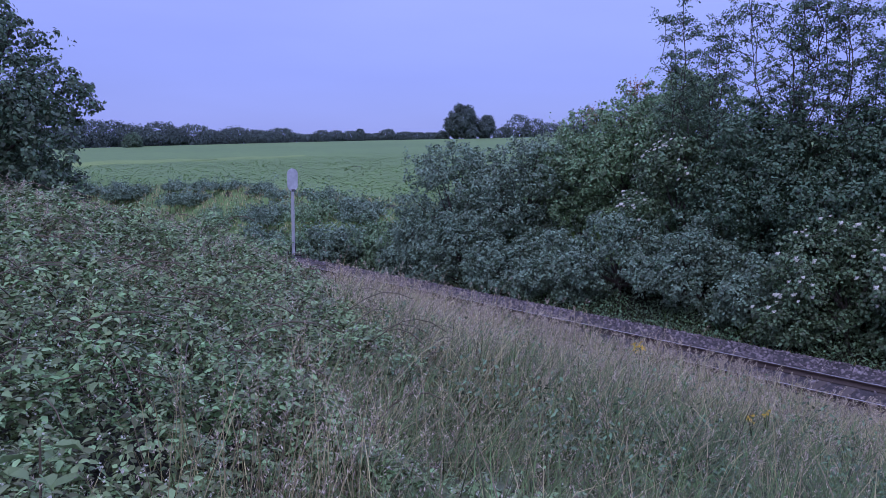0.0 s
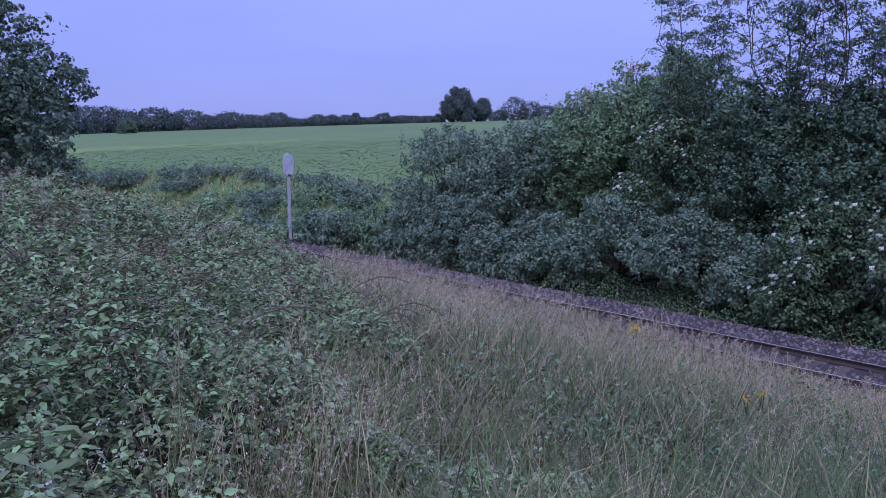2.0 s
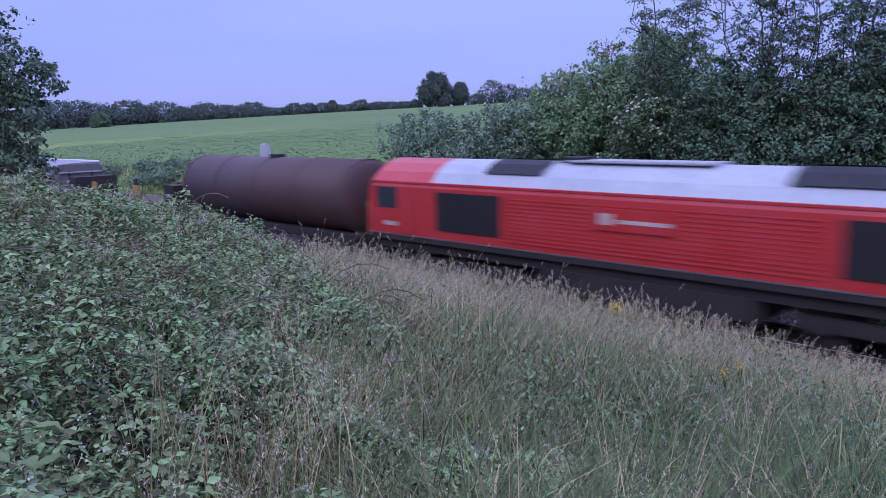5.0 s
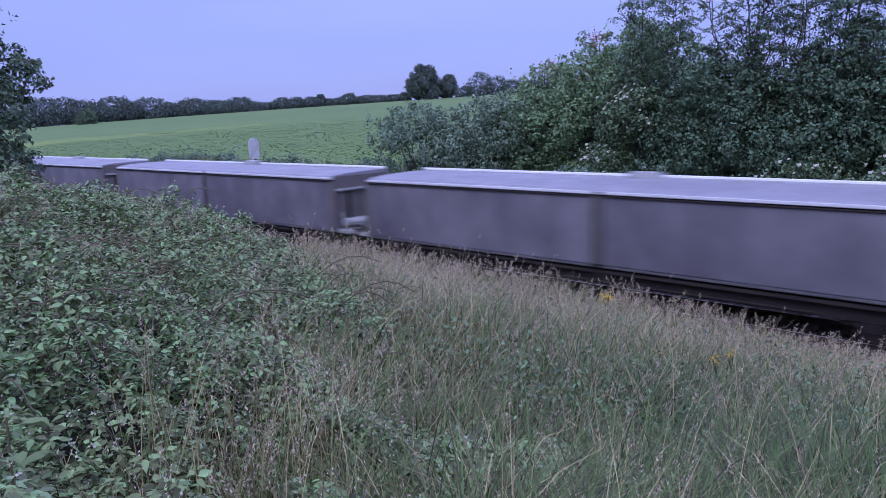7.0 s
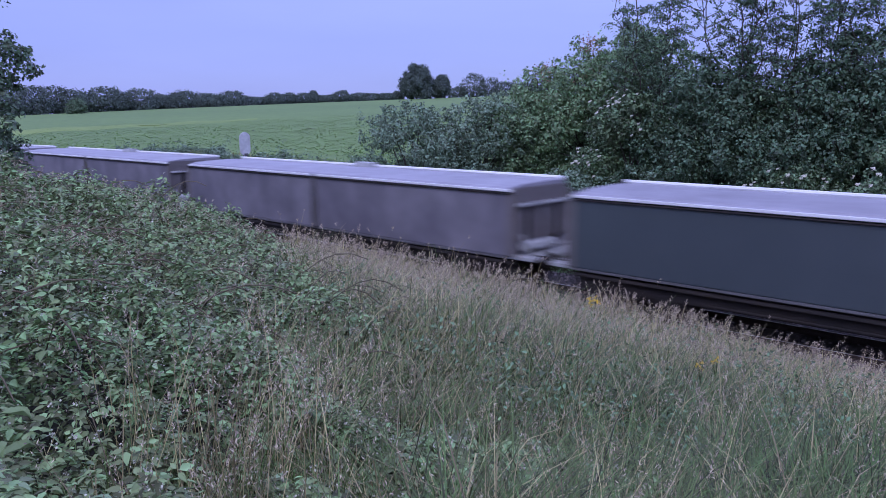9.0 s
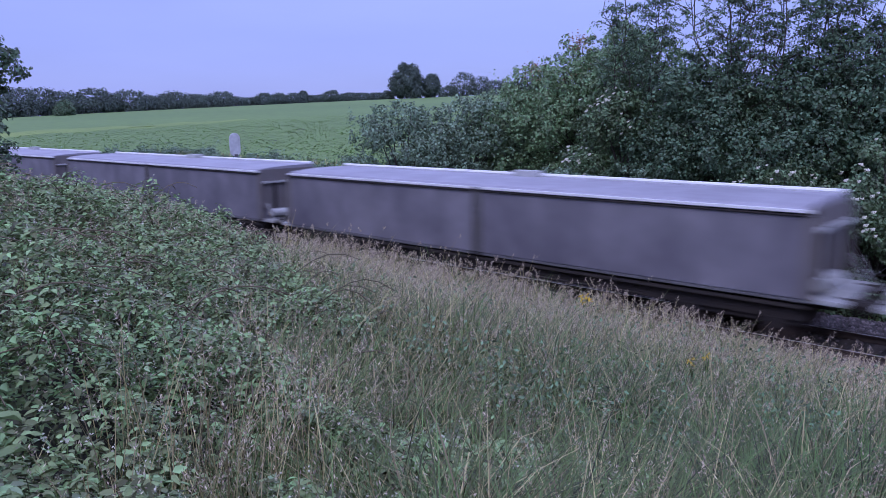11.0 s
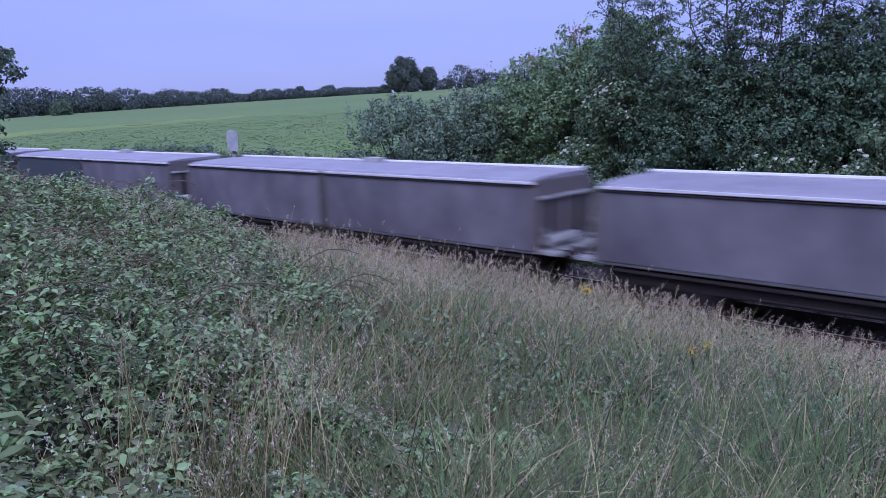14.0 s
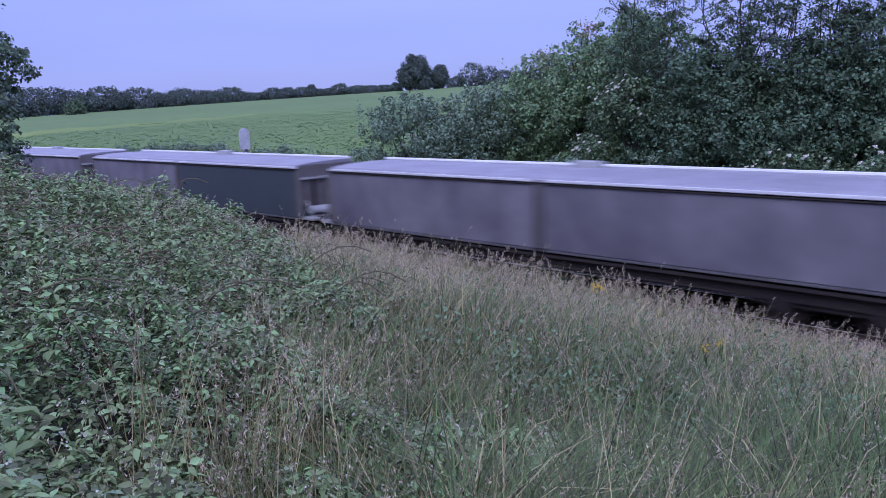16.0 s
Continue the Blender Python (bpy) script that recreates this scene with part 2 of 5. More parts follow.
def on_track(u, v=0.0):
    """Plan place at u metres along the line and v beyond it."""
    u = np.asarray(u, dtype=float)
    x, y, a = np.interp(u, US, TX), np.interp(u, US, TY), np.interp(u, US, _th)
    return x + v * np.sin(a), y - v * np.cos(a), a


def to_track(x, y):
    """u, v of places in plan."""
    x, y = np.asarray(x, dtype=float).ravel(), np.asarray(y, dtype=float).ravel()
    u, v = np.empty(len(x)), np.empty(len(x))
    for s in range(0, len(x), 4000):
        xs, ys = x[s:s + 4000, None], y[s:s + 4000, None]
        k = np.argmin((xs - TX[None, ::2]) ** 2 + (ys - TY[None, ::2]) ** 2, axis=1) * 2
        dx, dy = x[s:s + 4000] - TX[k], y[s:s + 4000] - TY[k]
        u[s:s + 4000] = US[k] + dx * np.cos(_th[k]) + dy * np.sin(_th[k])
        v[s:s + 4000] = dx * np.sin(_th[k]) - dy * np.cos(_th[k])
    return u, v


def ease(a, b, x):
    t = np.clip((x - a) / (b - a), 0, 1)
    return t * t * (3 - 2 * t)


def field_z(x, y):
    r = np.maximum(np.hypot(x, y), 1)
    edge = crest_r(x, y)
    s = np.minimum(1, edge / r)
    return 0.33 + 0.0285 * np.clip(x * s, -150, 60) + 0.0461 * y * s - np.clip((r - edge - 14) * 0.02, 0, 4)


def crest_r(x, y):
    # where the field tops out
    return 205 + 0.8 * np.clip(29 - np.degrees(np.arctan2(-x, y)), -5, 45)


def field_edge(az):
    """How far off the crop begins, by bearing in degrees to the left."""
    return np.interp(az, [4, 10, 14.3, 18, 22.4, 26.2, 32], [42, 47, 53, 59, 65.5, 73, 88])


def waves(x, y, k=1.0, seed=0.0):
    """Slow bumps between -1 and 1."""
    return (np.sin(x * 0.9 * k + 1.3 + seed) * np.sin(y * 1.1 * k + 0.4 + seed * 2) + 0.6 * np.sin(x * 2.1 * k + y * 1.3 * k + seed * 3)
            + 0.5 * np.sin(y * 2.7 * k - x * 1.7 * k + 2 + seed)) / 2.1


def ground_z(x, y, v=None):
    x, y = np.asarray(x, dtype=float), np.asarray(y, dtype=float)
    if v is None:
        v = to_track(x, y)[1].reshape(x.shape)
    near = np.clip((-v - 3.1) / 12.9, 0, 1) * 3.05
    # the bank is fuller towards the left
    along = x * math.cos(TH0) + y * math.sin(TH0)
    near = near + 0.85 * ease(1.5, 13, along) * ease(-6.5, -13, v)
    far = -0.55 + (np.maximum(field_z(x, y), 0.2) + 0.55) * ease(4.0, 11.0, v)
    z = np.where(v < 0, near, np.where(v < 4.0, -0.55 + 0 * v, far))
    z = np.where((v < 0) & (v > -3.0), 0.0 - 0.55 * ease(-3.0, -2.0, v), z)
    return z + 0.06 * waves(x, y) * ease(3.5, 5, abs(v)) * np.where(np.hypot(x, y) < 90, 1, 0)

# ------------------------------------------------------------ ground, field, track
def build_ground():
    rr = np.concatenate([np.linspace(0, 60, 100), np.geomspace(61, 4000, 56)])
    aa = np.linspace(0, 2 * math.pi, 271)[:-1]
    R, A = np.meshgrid(rr, aa, indexing="ij")
    x, y = -R * np.sin(A), R * np.cos(A)
    z = ground_z(x, y)
    n, m = R.shape
    i, j = np.meshgrid(np.arange(n - 1), np.arange(m), indexing="ij")
    f = np.stack([i * m + j, (i + 1) * m + j, (i + 1) * m + (j + 1) % m, i * m + (j + 1) % m], -1).reshape(-1, 4)
    ob = new("ground", mesh_of("ground", np.stack([x, y, z], -1).reshape(-1, 3), f, M_SOIL, smooth=True))
    tagged(ob, "dark earth and litter of the railway banks", "ground", kind="structure")


def build_field():
    us, vs = np.linspace(-180, 330, 200), np.concatenate([np.linspace(10.5, 60, 34), np.linspace(64, 420, 60)])
    Uu, V = np.meshgrid(us, vs, indexing="ij")
    x0, y0, _ = on_track(0.0)
    a = TH0 + 0.13
    x = float(x0) + Uu * math.cos(a) + V * math.sin(a) - 2
    y = float(y0) + Uu * math.sin(a) - V * math.cos(a)
    r = np.hypot(x, y)
    z = ground_z(x, y) + 0.05 + 0.02 * waves(x, y, 0.3)
    n, m = Uu.shape
    i, j = np.meshgrid(np.arange(n - 1), np.arange(m - 1), indexing="ij")
    f = np.stack([i * m + j, (i + 1) * m + j, (i + 1) * m + j + 1, i * m + j + 1], -1).reshape(-1, 4)
    ob = new("crop_field", mesh_of("crop_field", np.stack([x, y, z], -1).reshape(-1, 3), f, M_CROP_SOIL, smooth=True))
    tagged(ob, "green field of a young crop on a gentle rise", "field", kind="structure")
    # young plants in drilled rows, thick where the field is near
    rng = np.random.default_rng(3)
    n = 30000
    r = 42 + 90 * rng.random(n) ** 1.3
    az = np.radians(rng.uniform(-13, 32, n))
    x, y = -r * np.sin(az), r * np.cos(az)
    # rows run up the slope
    c, s = math.cos(radians(18)), math.sin(radians(18))
    p, q = x * c + y * s, -x * s + y * c
    p = np.round(p / 0.8) * 0.8 + rng.normal(0, 0.26, n)
    x, y = p * c - q * s, p * s + q * c
    u, v = to_track(x, y)
    keep = (np.hypot(x, y) > field_edge(np.degrees(np.arctan2(-x, y))))
    x, y, r = x[keep], y[keep], np.hypot(x, y)[keep]
    z = ground_z(x, y) + 0.05
    size = (0.09 + 0.11 * rng.random(len(x))) * ease(135, 95, r)
    ob = leaves("crop_plants", np.repeat(np.stack([x, y, z + 0.03], -1), 2, 0), np.repeat(size, 2) * 1.4, M_CROP, rng, None, normal=np.tile([0, 0, 0.8], (len(x) * 2, 1)), narrow=0.5)
    tagged(ob, "rows of young green crop plants", "crop", kind="stuff")
    # a strip of yellower growth across the field
    az, k = np.meshgrid(np.radians(np.linspace(13, 33, 90)), np.linspace(0, 1, 8), indexing="ij")
    wide = ease(13, 19, np.degrees(az)) * 12 + 3
    r = 113 - 0.3 * (np.degrees(az) - 20) + (k - 0.5) * wide + 2.5 * np.sin(az * 31) * (k > 0.5) + 1.5 * np.sin(az * 83 + 1)
    x, y = -r * np.sin(az), r * np.cos(az)
    z = ground_z(x, y) + 0.02 + 0.09 * np.sin(math.pi * k)
    n, m = az.shape
    i, j = np.meshgrid(np.arange(n - 1), np.arange(m - 1), indexing="ij")
    f = np.stack([i * m + j, (i + 1) * m + j, (i + 1) * m + j + 1, i * m + j + 1], -1).reshape(-1, 4)
    ob = new("pale_crop_strip", mesh_of("pale_crop_strip", np.stack([x, y, z], -1).reshape(-1, 3), f, M_CROP_PALE, smooth=True))
    tagged(ob, "strip of yellower young crop across the field", "field", kind="structure")


def leaves(name, at, size, mats, rng, parent=None, up=0.3, narrow=0.55, index=None, normal=None, droop=0.0):
    """Many leaves as folded diamonds: at (n, 3) their feet, size (n,) their length."""
    n = len(at)
    size = np.broadcast_to(np.asarray(size, dtype=float), (n,))[:, None]
    d = rng.normal(size=(n, 3))
    face = None
    if normal is not None:
        # leaves lie like shingles over the clump, facing out and up
        face = normal + [0, 0, 0.45] + rng.normal(0, 0.42, (n, 3))
        face /= np.linalg.norm(face, axis=1)[:, None] + 1e-9
        d -= face * (d * face).sum(1)[:, None]
        d -= [0, 0, 0.3]
    else:
        d[:, 2] = d[:, 2] * (1 - abs(up)) + up * 1.2 - droop
    d /= np.linalg.norm(d, axis=1)[:, None] + 1e-9
    h = rng.normal(size=(n, 3)) if face is None else face
    s = np.cross(d, h)
    s /= np.linalg.norm(s, axis=1)[:, None] + 1e-9
    nn = np.cross(s, d)
    w = size * narrow * 0.5
    mid = at + d * size * 0.45
    a, b = mid + s * w + nn * w * 0.35, mid - s * w + nn * w * 0.35
    tip = at + d * size
    v = np.stack([at, a, tip, b], 1).reshape(-1, 3)
    k = np.arange(n)[:, None] * 4
    f = np.concatenate([k + [0, 1, 2], k + [0, 2, 3]], 1).reshape(-1, 3)
    ix = None if index is None else np.repeat(index, 2)
    ob = new(name, mesh_of(name, v, f, mats, ix))
    ob.parent = parent
    return ob


def swept(name, profile, u0, u1, mat, step=1.0, index=None):
    """A closed profile of (v, z) carried along the track."""
    us = np.arange(u0, u1 + 0.01, step)
    n = len(profile)
    rows = []
    for v, z in profile:
        x, y, _ = on_track(us, v)
        rows.append(np.stack([x, y, np.full(len(us), z)], -1))
    verts = np.stack(rows, 1).reshape(-1, 3)
    i, j = np.meshgrid(np.arange(len(us) - 1), np.arange(n), indexing="ij")
    f = np.stack([i * n + j, i * n + (j + 1) % n, (i + 1) * n + (j + 1) % n, (i + 1) * n + j], -1).reshape(-1, 4)
    return new(name, mesh_of(name, verts, f, mat, None if index is None else np.tile(index, len(us) - 1)))


def build_track():
    bed = swept("ballast_bed", [(-3.0, -0.62), (-1.95, -0.168), (2.7, -0.168), (4.0, -0.6), (4.0, -0.9), (-3.0, -0.9)], -300, 480, M_BED, 1.0)
    tagged(bed, "grey-brown stone ballast bed under the rails", "ballast", kind="structure")
    track = tagged(new("railway_track"), "single railway line of rusty rails on timber sleepers", "railway track")
    for v in (-0.7525, 0.7525):
        c = v
        prof = [(c - 0.07, -0.155), (c - 0.07, -0.14), (c - 0.012, -0.12), (c - 0.012, -0.045), (c - 0.035, -0.03), (c - 0.035, -0.004),
                (c - 0.028, 0.0), (c + 0.028, 0.0), (c + 0.035, -0.004), (c + 0.035, -0.03), (c + 0.012, -0.045), (c + 0.012, -0.12), (c + 0.07, -0.14), (c + 0.07, -0.155)]
        rail = swept("rail", prof, -300, 480, [M_RAIL, M_RAIL_TOP], 1.0, [0] * 6 + [1] + [0] * 7)
        rail.parent = track
        rail["label"] = "rusty steel rail with a bright worn head"
    bm = box(-0.13, -1.3, -0.29, 0.13, 1.3, -0.157)
    proto = part("sleeper", bm, M_SLEEPER, track, bevel=0.012)
    for k in range(150):
        u = -22 + k * 0.65
        x, y, a = on_track(u)
        ob = proto if k == 0 else proto.copy()
        if k:
            scene.collection.objects.link(ob)
        ob.matrix_basis = pose(float(x), float(y), 0, 0, 0, math.degrees(float(a)))
    # loose stones on top and on the shoulders
    rng = np.random.default_rng(5)
    n = 30000
    u = -14 + 80 * rng.random(n) ** 1.3
    v = np.where(rng.random(n) < 0.75, rng.uniform(0.85, 4.0, n), rng.uniform(-2.9, 0.65, n))
    x, y, _ = on_track(u, v)
    z = np.where(v > 2.7, -0.17 - (v - 2.7) * 0.308, np.where(v < -1.95, -0.17 + (v + 1.95) * 0.4, -0.172))
    base = np.array([(1, 0, 0), (-0.5, 0.87, 0), (-0.5, -0.87, 0), (0.3, 0.3, 0.75), (-0.35, -0.1, 0.8), (0.1, -0.45, 0.7)])
    tri = np.array([(0, 1, 3), (1, 4, 3), (1, 2, 4), (2, 5, 4), (2, 0, 5), (0, 3, 5), (3, 4, 5)])
    s = rng.uniform(0.03, 0.07, n)[:, None, None]
    th = rng.uniform(0, 6.28, n)
    rot = np.stack([np.stack([np.cos(th), -np.sin(th)], -1), np.stack([np.sin(th), np.cos(th)], -1)], -2)
    pv = base[None] * (1 + rng.normal(0, 0.22, (n, 6, 3)))
    pv[..., :2] = np.einsum("nij,nkj->nki", rot, pv[..., :2])
    pv = pv * s + np.stack([x, y, z], -1)[:, None]
    f = (tri[None] + np.arange(n)[:, None, None] * 6).reshape(-1, 3)
    ob = new("ballast_stones", mesh_of("ballast_stones", pv.reshape(-1, 3), f, M_BALLAST))
    tagged(ob, "angular grey ballast stones along the rails", "ballast", kind="stuff")


build_ground()
build_field()
build_track()

# ------------------------------------------------------------ trees and bushes
def polar(az, r):
    return -r * math.sin(radians(az)), r * math.cos(radians(az))


def crown_points(lumps, n, rng, shell=0.35, ragged=0.12):
    """Leaf places and outward ways over a heap of ellipsoids, thinned where one sinks into another."""
    L = np.array(lumps, dtype=float)
    w = (L[:, 3] * L[:, 4] + L[:, 3] * L[:, 5] + L[:, 4] * L[:, 5])
    k = rng.choice(len(L), size=int(n * 1.9), p=w / w.sum())
    d = rng.normal(size=(len(k), 3))
    d /= np.linalg.norm(d, axis=1)[:, None]
    wob = 1 + ragged * (np.sin(d[:, 0] * 7 + k) * np.sin(d[:, 1] * 6 + 2 * k) + np.sin(d[:, 2] * 8 + 3 * k + d[:, 0] * 5)) 
    rad = (1 - shell * rng.random(len(k)) ** 1.6) * wob
    p = L[k, :3] + d * L[k, 3:] * rad[:, None]
    keep = np.ones(len(k), bool)
    for i, l in enumerate(L):
        inside = (((p - l[:3]) / l[3:]) ** 2).sum(1) < 0.5
        keep &= ~(inside & (k != i))
    p, d = p[keep][:n], d[keep][:n]
    return p, d


def tufts(lumps, n, size, rng, shell=0.45, per=24):
    """Leaf places and ways gathered in small domed shoots over a heap of ellipsoids, with some loose ones deeper in."""
    c, cd = crown_points(lumps, n // per, rng, shell, 0.16)
    m = len(c)
    e = rng.normal(size=(m, per, 3)) + cd[:, None] * 0.7 + [0, 0, 0.35]
    e /= np.linalg.norm(e, axis=2)[..., None]
    rad = (size * rng.uniform(1.1, 2.9, m))[:, None, None] * rng.uniform(0.55, 1.05, (m, per, 1))
    p = c[:, None] + e * rad * [1, 1, 0.8]
    q, qd = crown_points(lumps, n // 5, rng, 0.6, 0.1)
    return np.concatenate([p.reshape(-1, 3), q * [0.93, 0.93, 0.97]]), np.concatenate([e.reshape(-1, 3), qd])


def limbs(name, base, tips, r0, mat, parent, rng, bend=0.15, root_z=None):
    """A tapered trunk that forks towards the tips."""
    bm = bmesh.new()
    base = Vector(base)
    mean = sum((Vector(t) for t in tips), Vector()) / len(tips)
    fork = base.lerp(mean, 0.4)
    rod(base, fork, r0, bm, r0 * 0.7, 9)
    for t in tips:
        t = Vector(t)
        a, r = fork.copy(), r0 * 0.55
        for s in (0.35, 0.7, 1.0):
            b = fork.lerp(t, s) + Vector(rng.normal(0, bend, 3)) * (1 - s)
            rod(a, b, r, bm, r * 0.65, 6)
            a, r = b, r * 0.65
    return part(name, bm, mat, parent)


def woody(name, label, category, az, r, lumps, n, size, mat, seed, trunk_r=0.12, group="", up=0.25, narrow=0.7, shell=0.45, sprays=0, flowers=0, dz=0.0):
    """A tree or bush at a plan place; lumps are (dx, dy, z above ground, rx, ry, rz)."""
    rng = np.random.default_rng(seed)
    x, y = polar(az, r)
    z = float(ground_z(np.array([x]), np.array([y]))[0]) - 0.05 + dz
    thing = tagged(new(name), label, category, group)
    thing.location = (x, y, z)
    tips = [(l[0] * 0.9, l[1] * 0.9, l[2] + l[5] * 0.35) for l in (lumps if r < 60 else lumps[:5])]
    limbs("trunk", (0, 0, -0.1), tips, trunk_r, M_BARK, thing, rng)
    p, d = tufts(lumps, n, size, rng, shell) if r < 100 else crown_points(lumps, n, rng, shell)
    if sprays:
        # leaves gathered on short shoots that stick out of the outline
        k = rng.choice(len(p), sprays)
        m = 14
        s = rng.random((sprays, m))[..., None]
        way = d[k] + [0, 0, 0.5] + rng.normal(0, 0.25, (sprays, 3))
        q = p[k][:, None] + way[:, None] * s * rng.uniform(0.25, 0.75, (sprays, 1, 1)) + rng.normal(0, 0.05, (sprays, m, 3))
        p, d = np.concatenate([p, q.reshape(-1, 3)]), np.concatenate([d, np.repeat(d[k], m, 0)])
    keep = p[:, 2] > 0.05
    p, d = p[keep], d[keep]
    leaves("crown", p, size * rng.uniform(0.75, 1.4, len(p)), mat, rng, thing, up=up, narrow=narrow, normal=d * 0.9)
    if flowers:
        umbels(p, d, flowers, rng, thing)
    return thing


def umbels(p, d, n, rng, parent):
    """Flat creamy flower heads on the outside of a bush."""
    # they open towards the light over the line
    way = np.array([-math.sin(TH0), math.cos(TH0), 0.35])
    way /= np.linalg.norm(way)
    cand = rng.choice(np.flatnonzero(((d @ way) > 0.15) & (p[:, 2] > 0.9)), 900, replace=False)
    rel = p[None] - p[cand][:, None]
    ahead = rel @ way
    aside = np.sqrt(np.maximum((rel ** 2).sum(2) - ahead ** 2, 0))
    open_side = cand[((ahead > 0.15) & (aside < 0.12)).sum(1) < 2]
    # gathered in a few sprays
    seeds = rng.choice(open_side, 14)
    near = np.min(np.linalg.norm(p[open_side][:, None] - p[seeds][None], axis=2), axis=1)
    w = np.exp(-(near / 0.7) ** 2) + 0.1
    pick = rng.choice(open_side, n, p=w / w.sum())
    for i in pick:
        ob = new("flower_head", UMBEL)
        ob.parent = parent
        q = (Vector(way) * 0.9 + Vector(d[i]) * 0.3 + Vector((0, 0, 1))).to_track_quat("Z", "Y")
        s = rng.uniform(0.65, 1.0)
        ob.matrix_basis = Matrix.LocRotScale(Vector(p[i] + way * 0.16 + [0, 0, 0.05]), q, (s, s, s))
        ob["label"] = "flat creamy-white flower head"


def umbel_mesh():
    rng = np.random.default_rng(77)
    n = 20
    a, q = rng.uniform(0, 6.28, n), np.sqrt(rng.random(n)) * 0.075
    c = np.stack([q * np.cos(a), q * np.sin(a), 0.03 - q * q * 2 + rng.normal(0, 0.006, n)], -1)
    k = np.array([(0.02, 0, 0), (0, 0.02, 0.005), (-0.02, 0, 0), (0, -0.02, 0.005)])
    v = (c[:, None] + k[None]).reshape(-1, 3)
    f = np.arange(n * 4).reshape(n, 4)
    return mesh_of("flower_head", v, f, M_PETAL)


UMBEL = umbel_mesh()


def heap(rng, n, wx, wy, h, rmin, rmax, flat=0.85, crest=0.5):
    """Random lumps filling a mound wx by wy wide and h high."""
    out = []
    for _ in range(n):
        a, q = rng.uniform(0, 6.28), math.sqrt(rng.random())
        dx, dy = wx * q * math.cos(a), wy * q * math.sin(a)
        top = h * (1 - 0.55 * q ** 2.2)
        r = rng.uniform(rmin, rmax)
        zz = top - r * flat if rng.random() < crest else rng.uniform(0.1 if crest else 0.3, 0.85 if crest else 1.0) * top - r * 0.5
        out.append((dx, dy, max(zz, r * 0.5), r, r, r * flat))
    return out


